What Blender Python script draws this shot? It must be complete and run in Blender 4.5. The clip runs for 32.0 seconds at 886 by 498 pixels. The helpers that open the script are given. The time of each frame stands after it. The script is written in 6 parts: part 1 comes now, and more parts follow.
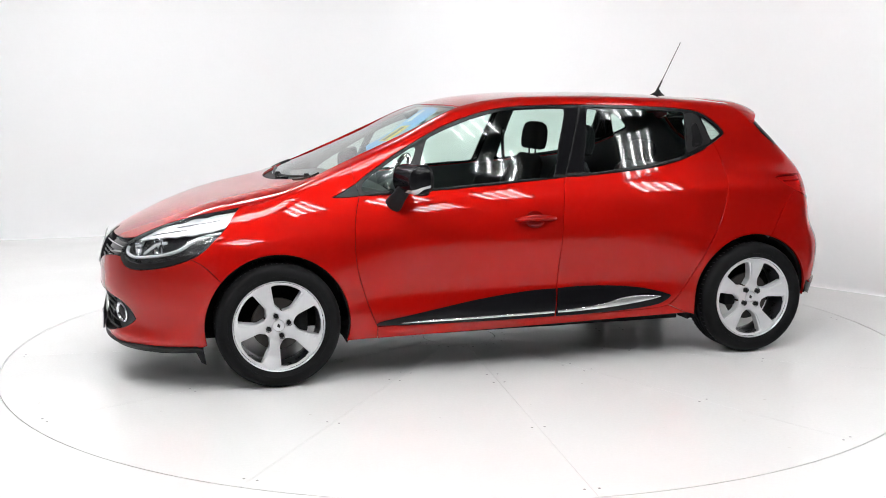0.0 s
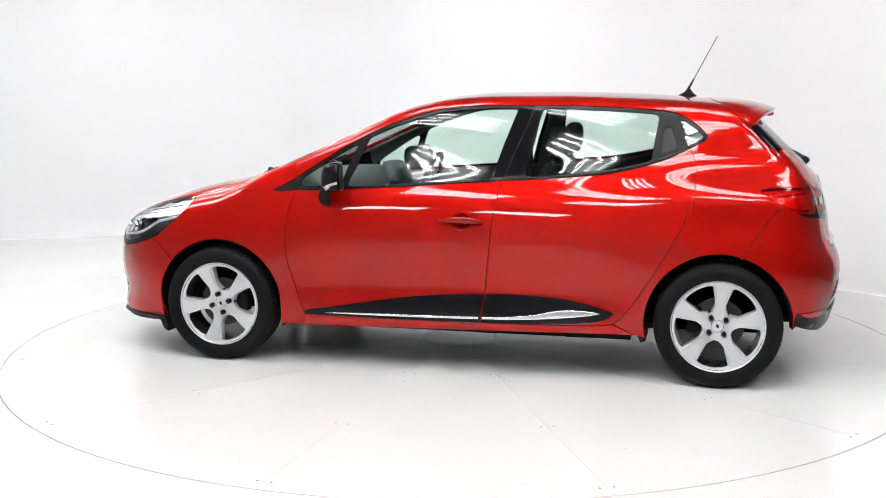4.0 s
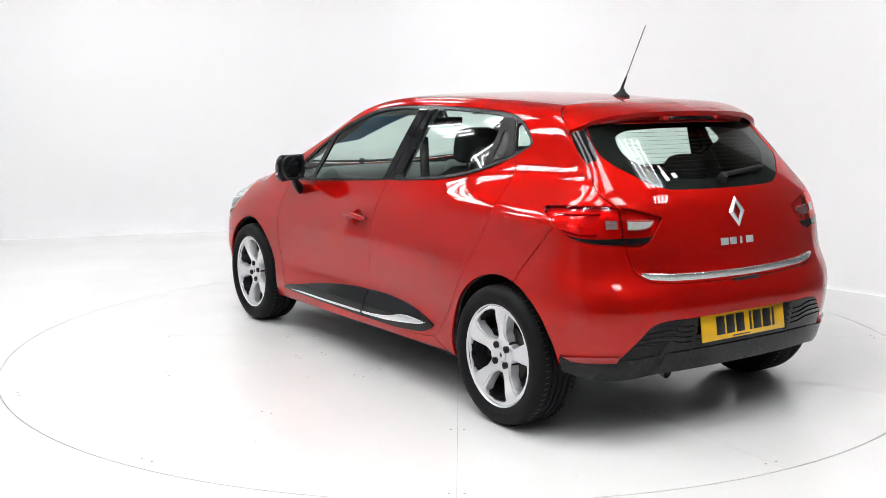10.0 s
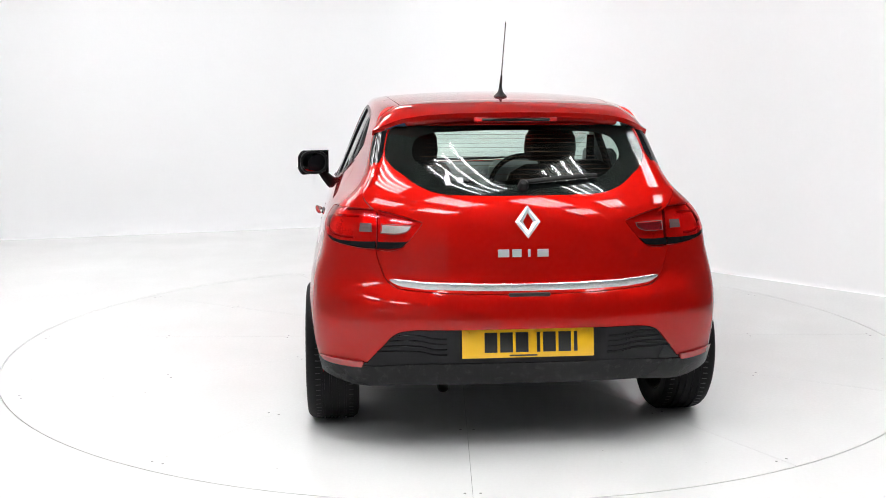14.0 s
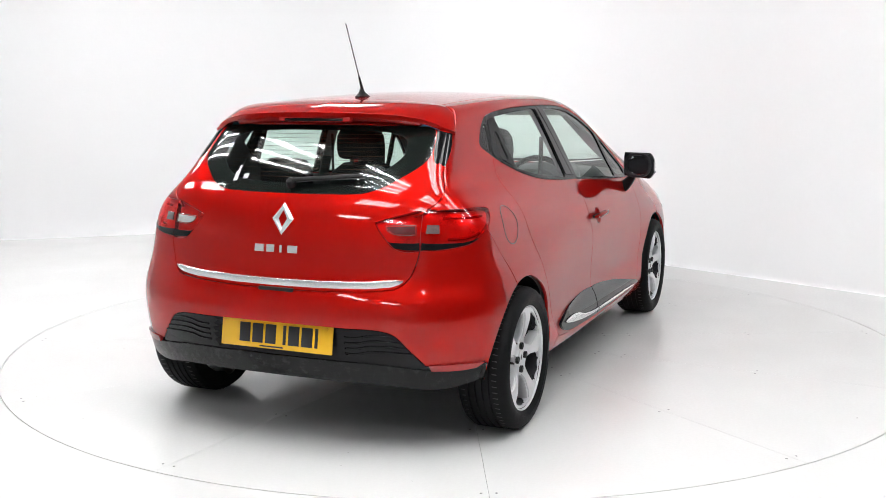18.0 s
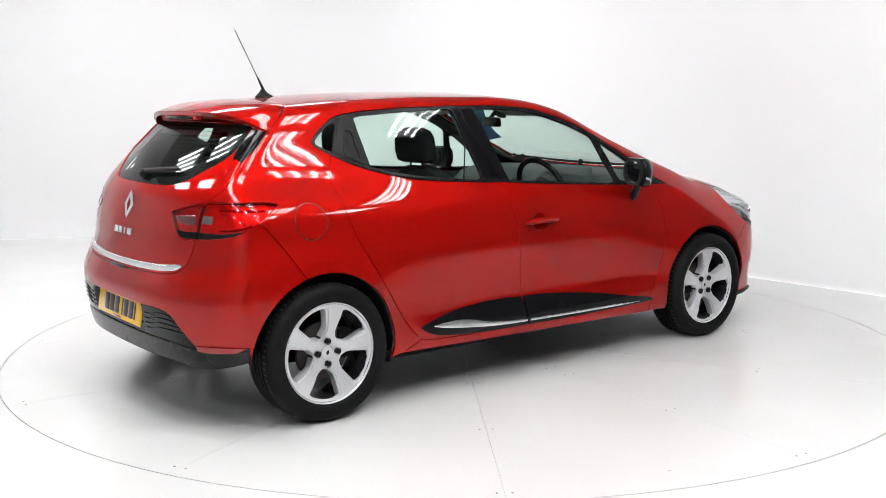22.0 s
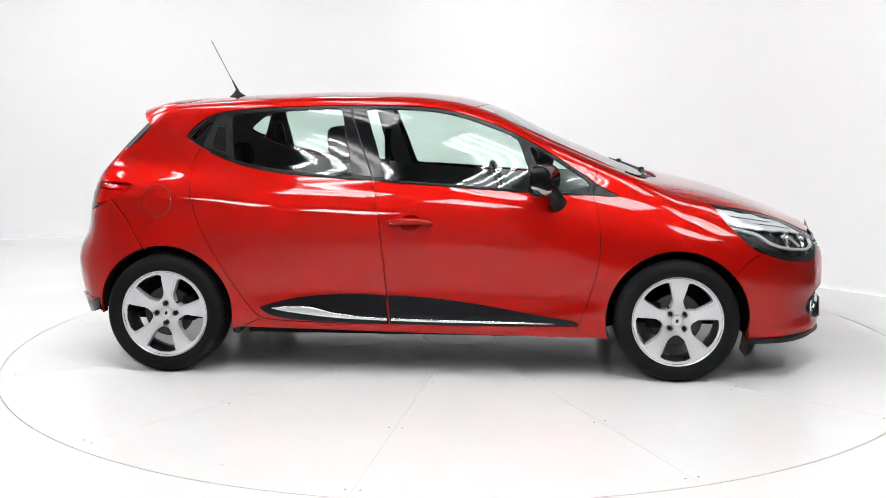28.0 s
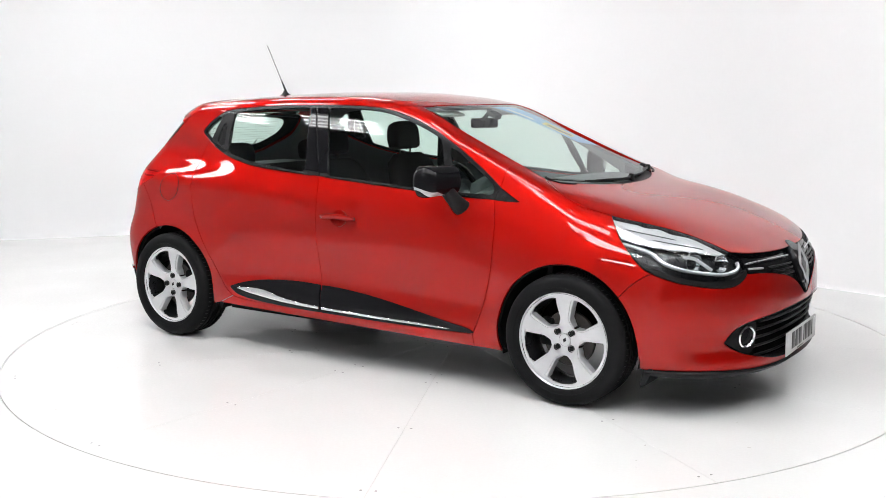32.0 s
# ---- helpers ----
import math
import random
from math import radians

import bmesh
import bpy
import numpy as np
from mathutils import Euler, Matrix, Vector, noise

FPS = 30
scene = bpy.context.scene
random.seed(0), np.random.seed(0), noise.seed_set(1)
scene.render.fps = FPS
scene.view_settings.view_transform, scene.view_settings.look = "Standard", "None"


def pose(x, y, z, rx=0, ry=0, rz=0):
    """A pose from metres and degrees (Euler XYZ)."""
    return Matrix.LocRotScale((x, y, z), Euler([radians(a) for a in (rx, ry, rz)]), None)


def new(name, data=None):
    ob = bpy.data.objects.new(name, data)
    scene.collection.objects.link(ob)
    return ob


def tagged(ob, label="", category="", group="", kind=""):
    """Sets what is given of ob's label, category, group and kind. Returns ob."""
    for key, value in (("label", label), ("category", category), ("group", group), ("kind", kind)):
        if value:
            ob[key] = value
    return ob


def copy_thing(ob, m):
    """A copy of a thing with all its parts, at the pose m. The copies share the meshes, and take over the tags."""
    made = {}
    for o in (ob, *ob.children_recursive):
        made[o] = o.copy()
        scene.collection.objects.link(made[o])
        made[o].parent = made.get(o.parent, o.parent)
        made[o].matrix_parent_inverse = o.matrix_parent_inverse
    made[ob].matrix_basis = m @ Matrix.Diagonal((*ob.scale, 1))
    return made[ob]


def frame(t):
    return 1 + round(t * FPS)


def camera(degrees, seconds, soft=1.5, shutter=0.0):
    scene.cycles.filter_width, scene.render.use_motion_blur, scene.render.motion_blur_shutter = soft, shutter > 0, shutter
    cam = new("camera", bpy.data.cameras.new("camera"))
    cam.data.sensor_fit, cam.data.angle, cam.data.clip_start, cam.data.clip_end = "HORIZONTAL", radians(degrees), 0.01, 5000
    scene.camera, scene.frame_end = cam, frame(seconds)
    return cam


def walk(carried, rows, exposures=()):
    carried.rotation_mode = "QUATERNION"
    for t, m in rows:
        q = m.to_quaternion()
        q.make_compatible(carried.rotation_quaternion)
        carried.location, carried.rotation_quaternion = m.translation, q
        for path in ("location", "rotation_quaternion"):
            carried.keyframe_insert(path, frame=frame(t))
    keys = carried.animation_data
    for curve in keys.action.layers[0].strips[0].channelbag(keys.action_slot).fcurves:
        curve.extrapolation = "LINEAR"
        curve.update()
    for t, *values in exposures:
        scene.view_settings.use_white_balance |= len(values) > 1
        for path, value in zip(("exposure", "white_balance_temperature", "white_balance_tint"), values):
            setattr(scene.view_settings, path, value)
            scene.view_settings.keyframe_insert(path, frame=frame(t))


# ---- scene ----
cam = camera(46.65, 32.0, soft=0.75)
EYE = pose(0, -5.939, 1.4124, 90 - 8.546, 0.131, 0.871)
walk(cam, [(0, EYE), (32, EYE)])

# ---- light: rows of four-tube lamps under the studio's ceiling, and a faint sky beyond the walls ----
world = bpy.data.worlds.new("sky")
world.use_nodes = True
sky = world.node_tree.nodes.new("ShaderNodeTexSky")
sky.sky_type, sky.sun_disc, sky.sun_elevation = "NISHITA", False, radians(40)
world.node_tree.links.new(sky.outputs[0], world.node_tree.nodes["Background"].inputs[0])
world.node_tree.nodes["Background"].inputs[1].default_value = 0.05
scene.world = world
scene.view_settings.exposure = -0.60
TUBE_POWER = 50.0


# ---- materials ----
def material(name, base, rough=0.5, metal=0.0, **more):
    m = bpy.data.materials.new(name)
    m.use_nodes = True
    b = m.node_tree.nodes["Principled BSDF"]
    b.inputs["Base Color"].default_value = (*base, 1)
    b.inputs["Roughness"].default_value, b.inputs["Metallic"].default_value = rough, metal
    for key, value in more.items():
        b.inputs[key.replace("_", " ")].default_value = value
    return m


def grain(m, scale, colour=0.0, rough=0.0, bump=0.0, detail=4.0, second=0.0):
    """Two scales of unevenness in colour, gloss and relief, in the thing's own metres."""
    t = m.node_tree
    n, link, b = t.nodes, t.links.new, t.nodes["Principled BSDF"]
    co = n.new("ShaderNodeTexCoord")
    fine = n.new("ShaderNodeTexNoise")
    fine.inputs["Scale"].default_value, fine.inputs["Detail"].default_value = scale, detail
    wide = n.new("ShaderNodeTexNoise")
    wide.inputs["Scale"].default_value, wide.inputs["Detail"].default_value = second or scale / 14, 3
    link(co.outputs["Object"], fine.inputs["Vector"])
    link(co.outputs["Object"], wide.inputs["Vector"])
    mix = n.new("ShaderNodeMath")
    mix.operation = "ADD"
    link(fine.outputs["Fac"], mix.inputs[0])
    link(wide.outputs["Fac"], mix.inputs[1])
    if colour:
        base = tuple(b.inputs["Base Color"].default_value)[:3]
        ramp = n.new("ShaderNodeMapRange")
        ramp.inputs["From Min"].default_value, ramp.inputs["From Max"].default_value = 0.6, 1.4
        ramp.inputs["To Min"].default_value, ramp.inputs["To Max"].default_value = 1 - colour, 1 + colour
        tint = n.new("ShaderNodeVectorMath")
        tint.operation = "SCALE"
        tint.inputs[0].default_value = base
        link(mix.outputs[0], ramp.inputs["Value"])
        link(ramp.outputs[0], tint.inputs["Scale"])
        link(tint.outputs[0], b.inputs["Base Color"])
    if rough:
        r = b.inputs["Roughness"].default_value
        ramp = n.new("ShaderNodeMapRange")
        ramp.inputs["From Min"].default_value, ramp.inputs["From Max"].default_value = 0.6, 1.4
        ramp.inputs["To Min"].default_value, ramp.inputs["To Max"].default_value = max(r - rough, 0.01), r + rough
        link(mix.outputs[0], ramp.inputs["Value"])
        link(ramp.outputs[0], b.inputs["Roughness"])
    if bump:
        bp = n.new("ShaderNodeBump")
        bp.inputs["Strength"].default_value, bp.inputs["Distance"].default_value = 1.0, bump
        link(fine.outputs["Fac"], bp.inputs["Height"])
        link(bp.outputs[0], b.inputs["Normal"])
    return m


def glass(name, tint, gloss=1.0, edge=0.80, fall=4.5):
    """Thin tinted safety glass: clear through, mirror-like by Fresnel."""
    m = bpy.data.materials.new(name)
    m.use_nodes = True
    n, link = m.node_tree.nodes, m.node_tree.links.new
    n.remove(n["Principled BSDF"])
    clear, shine, mix, face = n.new("ShaderNodeBsdfTransparent"), n.new("ShaderNodeBsdfGlossy"), n.new("ShaderNodeMixShader"), n.new("ShaderNodeLayerWeight")
    clear.inputs[0].default_value = (*tint, 1)
    shine.inputs["Roughness"].default_value = 0.01
    face.inputs["Blend"].default_value = 0.5
    power, scale = n.new("ShaderNodeMath"), n.new("ShaderNodeMath")
    power.operation, scale.operation = "POWER", "MULTIPLY_ADD"
    power.inputs[1].default_value, scale.inputs[1].default_value, scale.inputs[2].default_value = fall, edge, 0.042 * gloss
    link(face.outputs["Facing"], power.inputs[0])
    link(power.outputs[0], scale.inputs[0])
    link(scale.outputs[0], mix.inputs[0])
    link(clear.outputs[0], mix.inputs[1])
    link(shine.outputs[0], mix.inputs[2])
    link(mix.outputs[0], n["Material Output"].inputs["Surface"])
    return m


def lamp_material(name, colour, power):
    m = bpy.data.materials.new(name)
    m.use_nodes = True
    b = m.node_tree.nodes["Principled BSDF"]
    b.inputs["Base Color"].default_value = (0.8, 0.8, 0.8, 1)
    b.inputs["Emission Color"].default_value, b.inputs["Emission Strength"].default_value = (*colour, 1), power
    return m


RED = grain(material("red_metallic_paint", (0.355, 0.0042, 0.0023), 0.42, 0.52, Coat_Weight=1.0, Coat_Roughness=0.008, Coat_IOR=1.41, Specular_IOR_Level=0.0, Specular_Tint=(0.5, 0.008, 0.006, 1)), 900, colour=0.06, rough=0.03, second=3)
PIANO = grain(material("gloss_black_trim", (0.006, 0.006, 0.007), 0.05, Specular_IOR_Level=0.17), 30, rough=0.015)
BLACK = grain(material("black_plastic", (0.009, 0.009, 0.0095), 0.42, Specular_IOR_Level=0.16), 700, colour=0.15, rough=0.08, bump=0.0003)
SATIN = grain(material("satin_black_frame", (0.007, 0.007, 0.0075), 0.25, Specular_IOR_Level=0.18), 500, rough=0.06)
RUBBER = grain(material("tyre_rubber", (0.008, 0.008, 0.0085), 0.6, Specular_IOR_Level=0.08), 260, colour=0.25, rough=0.12, bump=0.0004)
ALLOY = grain(material("silver_alloy", (0.69, 0.695, 0.71), 0.34, 0.42, Coat_Weight=0.4, Coat_Roughness=0.05), 700, colour=0.03, rough=0.03)
# alloy again, with the shade behind the spokes put into its base colour
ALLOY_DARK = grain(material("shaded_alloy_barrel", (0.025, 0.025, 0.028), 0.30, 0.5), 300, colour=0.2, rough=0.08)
STEEL = grain(material("cast_iron", (0.035, 0.03, 0.027), 0.55, 0.3), 180, colour=0.3, rough=0.15, bump=0.0004)
RUST = grain(material("rusty_disc_hub", (0.05, 0.03, 0.02), 0.7, 0.2), 120, colour=0.4, bump=0.0006)
CHROME = grain(material("bright_chrome", (0.80, 0.81, 0.83), 0.07, 1.0), 40, rough=0.02)
BRUSHED = grain(material("satin_chrome_strip", (0.80, 0.81, 0.82), 0.24, 0.9), 300, rough=0.04)
DARK = grain(material("dark_underbody", (0.008, 0.008, 0.008), 0.85, Specular_IOR_Level=0.08), 60, colour=0.4, bump=0.002)
CLOTH = grain(material("charcoal_seat_cloth", (0.014, 0.014, 0.016), 0.9, Specular_IOR_Level=0.1), 900, colour=0.35, bump=0.0006)
TRIM = grain(material("grey_moulded_interior", (0.12, 0.125, 0.13), 0.6), 500, colour=0.15, bump=0.0004)
PALE = grain(material("pale_headlining", (0.42, 0.42, 0.40), 0.9), 500, colour=0.06)
CLEAR = glass("clear_lens", (0.93, 0.95, 0.96))
WINDOW = glass("green_tinted_glass", (0.79, 0.90, 0.85))
PRIVACY = glass("green_tinted_rear_glass", (0.78, 0.89, 0.84))
SCREEN = glass("windscreen_glass", (0.86, 0.95, 0.91), 1.0, 1.1, 5.5)
MIRROR = material("mirror_glass", (0.75, 0.78, 0.80), 0.02, 1.0)
FLOOR = grain(material("white_floor_paint", (0.79, 0.79, 0.78), 0.22), 60, colour=0.015, rough=0.06, second=1.4)
DECK = grain(material("white_turntable_paint", (0.79, 0.79, 0.78), 0.20), 70, colour=0.02, rough=0.07, second=1.8)
WALL = grain(material("white_matt_wall", (0.89, 0.89, 0.895), 0.75), 40, colour=0.01, second=0.6)
CEILING = grain(material("grey_ceiling_board", (0.25, 0.25, 0.255), 0.9), 50, colour=0.04)
GAP = material("dark_joint", (0.20, 0.20, 0.195), 0.8)
RIM = material("grey_rim_edge", (0.66, 0.66, 0.65), 0.7)
SCUFF = grain(material("grey_scuff", (0.45, 0.44, 0.42), 0.7), 300, colour=0.3)
SCREW = material("steel_screw_head", (0.30, 0.30, 0.30), 0.4, 0.8)
GLOW = lamp_material("lit_fluorescent_tube", (0.985, 0.99, 1.0), TUBE_POWER)
CASE = material("white_lamp_tray", (0.75, 0.75, 0.75), 0.4)
YELLOW = material("yellow_plate", (0.80, 0.46, 0.015), 0.25, Coat_Weight=0.4)
WHITEPLATE = material("white_plate", (0.72, 0.72, 0.72), 0.25, Coat_Weight=0.4)
INK = material("black_print", (0.01, 0.01, 0.01), 0.4)
BLUE = material("blue_sunstrip", (0.16, 0.42, 0.75), 0.4)
GOLD = material("yellow_sticker", (0.80, 0.55, 0.03), 0.4)
WHITE_INK = material("white_print", (0.75, 0.75, 0.75), 0.5)
LAMP_RED = glass("red_lamp_lens", (0.95, 0.07, 0.06), 0.8)
RED_REFLECTOR = material("red_reflector", (0.26, 0.005, 0.006), 0.15, Coat_Weight=0.3)
BRAKE_RED = material("bright_red_lamp_plastic", (0.55, 0.02, 0.018), 0.15, Coat_Weight=0.3)
HEATER = material("brown_heater_print", (0.10, 0.05, 0.03), 0.6)
LAMP_BACK = grain(material("silvered_red_lamp_shell", (0.62, 0.10, 0.09), 0.28, 0.5), 200, rough=0.015)
SILVERED = grain(material("silvered_reflector", (0.84, 0.85, 0.86), 0.20, 0.35), 60, rough=0.04)
BEZEL = grain(material("grey_lamp_bezel", (0.022, 0.022, 0.024), 0.28, 0.1), 400, rough=0.03)
BADGE = material("satin_silver_badge", (0.72, 0.73, 0.74), 0.22, 0.55)
FROST = material("frosted_lamp_insert", (0.55, 0.55, 0.55), 0.25, 0.3)
PALE_INSERT = grain(material("pale_reversing_window", (0.50, 0.47, 0.46), 0.15, 0.3, Coat_Weight=1.0), 160, colour=0.25)
DEEP_RED = grain(material("dark_red_fog_window", (0.10, 0.004, 0.006), 0.15, Coat_Weight=1.0), 160, colour=0.3)
GREY_INSERT = grain(material("smoky_lamp_insert", (0.13, 0.09, 0.09), 0.2, 0.1, Coat_Weight=1.0), 120, colour=0.25)
# tones of the unseen walls: dim surroundings put into the colour
PALE_WALL = grain(material("unseen_pale_wall", (0.42, 0.42, 0.425), 0.9), 30, colour=0.08)
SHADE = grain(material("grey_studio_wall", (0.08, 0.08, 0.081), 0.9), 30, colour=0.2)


# ---- building helpers ----
def mesh_object(name, mesh, mat, parent=None, label=""):
    mesh.materials.append(mat)
    ob = new(name, mesh)
    if parent:
        ob.parent = parent
    return tagged(ob, label)


def part(name, bm, mat, parent=None, label="", smooth=True, at=None):
    mesh = bpy.data.meshes.new(name)
    bm.normal_update()
    bm.to_mesh(mesh)
    bm.free()
    if smooth:
        mesh.shade_smooth()
        sharp(mesh)
    ob = mesh_object(name, mesh, mat, parent, label)
    if at is not None:
        ob.matrix_basis = at
    return ob


def sharp(mesh, degrees=38):
    bm = bmesh.new()
    bm.from_mesh(mesh)
    for e in bm.edges:
        e.smooth = len(e.link_faces) == 2 and e.calc_face_angle(0) < radians(degrees)
    bm.to_mesh(mesh)
    bm.free()


def box(bm, size, at=(0, 0, 0), bevel=0.0, turn=None, segments=2):
    """A bevelled block added to bm; at is its middle, or turn a full pose."""
    made = bmesh.ops.create_cube(bm, size=1)["verts"]
    bmesh.ops.scale(bm, vec=size, verts=made)
    if bevel:
        edges = list({e for v in made for e in v.link_edges})
        made = bmesh.ops.bevel(bm, geom=edges, offset=bevel, segments=segments, affect="EDGES", profile=0.5)["verts"]
    bmesh.ops.transform(bm, matrix=turn or Matrix.Translation(at), verts=made)
    return bm


def tube(points, radius, bm=None, sides=10, flat=1.0, caps=True):
    """A rounded bar along points; radius one number or one for each point."""
    bm = bm or bmesh.new()
    pts = [Vector(p) for p in points]
    rad = radius if isinstance(radius, (list, tuple)) else [radius] * len(pts)
    rings, side = [], None
    for i, p in enumerate(pts):
        d = (pts[min(i + 1, len(pts) - 1)] - pts[max(i - 1, 0)]).normalized()
        side = (side - d * side.dot(d)).normalized() if side else d.orthogonal().normalized()
        up = d.cross(side)
        rings.append([bm.verts.new(p + rad[i] * (side * math.cos(a) + up * math.sin(a) * flat)) for a in (2 * math.pi * k / sides for k in range(sides))])
    for a, b in zip(rings, rings[1:]):
        for k in range(sides):
            bm.faces.new((a[k], a[(k + 1) % sides], b[(k + 1) % sides], b[k]))
    if caps:
        bm.faces.new(rings[0][::-1])
        bm.faces.new(rings[-1])
    return bm


def lathe(profile, sides=48, bm=None, turn=None, start=0.0, sweep=2 * math.pi):
    """A profile of (radius, y) turned about the y axis."""
    bm = bm or bmesh.new()
    whole = abs(sweep - 2 * math.pi) < 1e-6
    n = sides if whole else sides + 1
    rings = []
    for r, y in profile:
        ring = [bm.verts.new((r * math.cos(start + sweep * k / sides), y, r * math.sin(start + sweep * k / sides))) for k in range(n)] if r > 1e-6 else [bm.verts.new((0, y, 0))] * n
        rings.append(ring)
    for a, b in zip(rings, rings[1:]):
        for k in range(sides):
            f = [a[k], b[k], b[(k + 1) % n], a[(k + 1) % n]]
            f = [v for i, v in enumerate(f) if v not in f[:i]]
            if len(f) > 2:
                bm.faces.new(f)
    if turn:
        bmesh.ops.transform(bm, matrix=turn, verts=list({v for r in rings for v in r}))
    return bm


def spline(points, step=0.012, closed=False):
    """A smooth curve through points of any dimension, at even steps."""
    p = np.asarray(points, float)
    if len(p) == 2:
        n = max(2, int(np.linalg.norm(p[1] - p[0]) / step) + 1)
        return p[0] + (p[1] - p[0]) * np.linspace(0, 1, n)[:, None]
    if closed:
        p = np.concatenate([p[-2:], p, p[:3]])
    d = np.concatenate([[0], np.cumsum(np.linalg.norm(np.diff(p, axis=0), axis=1) ** 0.5)])
    m = np.zeros_like(p)
    for i in range(1, len(p) - 1):
        a, b = d[i] - d[i - 1], d[i + 1] - d[i]
        m[i] = ((p[i] - p[i - 1]) / a * b + (p[i + 1] - p[i]) / b * a) / (a + b)
    m[0], m[-1] = 2 * (p[1] - p[0]) / d[1] - m[1], 2 * (p[-1] - p[-2]) / (d[-1] - d[-2]) - m[-2]
    out = []
    for i in range(2, len(p) - 3) if closed else range(len(p) - 1):
        h = d[i + 1] - d[i]
        t = np.linspace(0, 1, max(2, int(np.linalg.norm(p[i + 1] - p[i]) / step) + 1), endpoint=False)[:, None]
        out.append((2 * t**3 - 3 * t**2 + 1) * p[i] + (t**3 - 2 * t**2 + t) * h * m[i] + (3 * t**2 - 2 * t**3) * p[i + 1] + (t**3 - t**2) * h * m[i + 1])
    if not closed:
        out.append(p[-1:])
    return np.concatenate(out)


# ---- the studio: floor, curved white walls, added unseen grey walls, ceiling ----
ROOM = [(-0.88, 5.3), (-6.6, 3.38), (-6.6, -8.2), (6.9, -8.2), (6.9, -2.94)]
ROUND = [0.9, 1.6, 1.2, 1.2, 1.2]
WALL_HEIGHT = 4.1


def rounded_plan(corners, radii, steps=14):
    out = []
    for i, (c, r) in enumerate(zip(corners, radii)):
        a, b, c = Vector(corners[i - 1]), Vector(corners[(i + 1) % len(corners)]), Vector(c)
        u, v = (a - c).normalized(), (b - c).normalized()
        half = math.acos(max(-1, min(1, u.dot(v)))) / 2
        cut = r / math.tan(half)
        for k in range(steps + 1):
            t = k / steps
            out.append(c + u * cut * (1 - t) ** 2 + v * cut * t**2)
    fine = []
    for a, b in zip(out, out[1:] + out[:1]):
        n = max(1, int((b - a).length / 0.8))
        fine += [a.lerp(b, k / n) for k in range(n)]
    return fine


def studio():
    plan = rounded_plan(ROOM, ROUND)
    mid = sum(plan, Vector((0, 0))) / len(plan)
    bm = bmesh.new()
    # the floor outside the turntable's well
    inner = [bm.verts.new((2.5125 * math.cos(2 * math.pi * k / 192), 2.5125 * math.sin(2 * math.pi * k / 192), 0)) for k in range(192)]
    low = [bm.verts.new((v.co.x, v.co.y, -0.05)) for v in inner]
    outer = [bm.verts.new(((p - mid) * 1.02 + mid).to_3d()) for p in plan]
    for a, b, c, d in zip(inner, inner[1:] + inner[:1], low, low[1:] + low[:1]):
        bm.faces.new((a, b, d, c))
    edges = [bm.edges.get(p) or bm.edges.new(p) for p in list(zip(inner, inner[1:] + inner[:1])) + list(zip(outer, outer[1:] + outer[:1]))]
    bmesh.ops.triangle_fill(bm, use_beauty=True, edges=edges)
    for f in bm.faces:
        if abs(f.calc_center_median().z) < 1e-4 and f.normal.z < 0:
            f.normal_flip()
    tagged(part("floor", bm, FLOOR, smooth=False), "white painted studio floor, slightly glossy", "floor", kind="structure")
    # walls: a small cove at the foot, thickness behind
    n = len(plan)
    bm = bmesh.new()
    prof = [(-0.004, 0.0), (0.004, 0.0008), (0.010, 0.003), (0.0155, 0.008), (0.019, 0.0145), (0.0212, 0.024), (0.022, 0.036), (0.022, WALL_HEIGHT), (-0.15, WALL_HEIGHT), (-0.15, -0.1)]
    rings = []
    for q in prof:
        ring = []
        for i, p in enumerate(plan):
            t = (plan[(i + 1) % n] - plan[i - 1]).normalized()
            out = Vector((t.y, -t.x))
            if out.dot(p - mid) < 0:
                out = -out
            soft = 1 + 10 * max(0.0, min(1.0, (0.6 - p.x) / 2.2))  # the cove is wide at the back, tight beside the straight wall
            r = p + out * (q[0] * soft if q[0] > -0.1 else 0.42)
            ring.append(bm.verts.new((r.x, r.y, q[1] * (soft if q[1] < 0.1 else 1))))
        rings.append(ring)
    for a, b in zip(rings, rings[1:]):
        for i in range(n):
            bm.faces.new((a[i], a[(i + 1) % n], b[(i + 1) % n], b[i]))
    bmesh.ops.recalc_face_normals(bm, faces=bm.faces)
    # out of view the walls turn grey and dark, to darken the car's reflections
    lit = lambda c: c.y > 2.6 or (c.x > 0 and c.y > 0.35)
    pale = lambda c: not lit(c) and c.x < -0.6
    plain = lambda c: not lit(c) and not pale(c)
    for name, keep, mat, label in (("wall_cyclorama", lit, WALL, "seamless white studio wall with rounded corners"), ("wall_left", pale, PALE_WALL, "added unseen wall, pale grey to dim its reflection in the car"), ("wall_back", plain, SHADE, "added unseen dark wall standing for the unlit space around the camera")):
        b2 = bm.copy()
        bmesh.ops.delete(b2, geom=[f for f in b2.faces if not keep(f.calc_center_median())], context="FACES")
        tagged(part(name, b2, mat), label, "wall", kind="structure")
    bm.free()
    bm = bmesh.new()
    top = [bm.verts.new(((p - mid) * 1.03 + mid).to_3d() + Vector((0, 0, WALL_HEIGHT + 0.005))) for p in plan]
    f = bm.faces.new(top)
    bmesh.ops.extrude_face_region(bm, geom=[f])
    for v in top:
        v.co.z += 0.15
    bmesh.ops.recalc_face_normals(bm, faces=bm.faces)
    tagged(part("ceiling", bm, CEILING, smooth=False), "plain grey boarded studio ceiling", "ceiling", kind="structure")


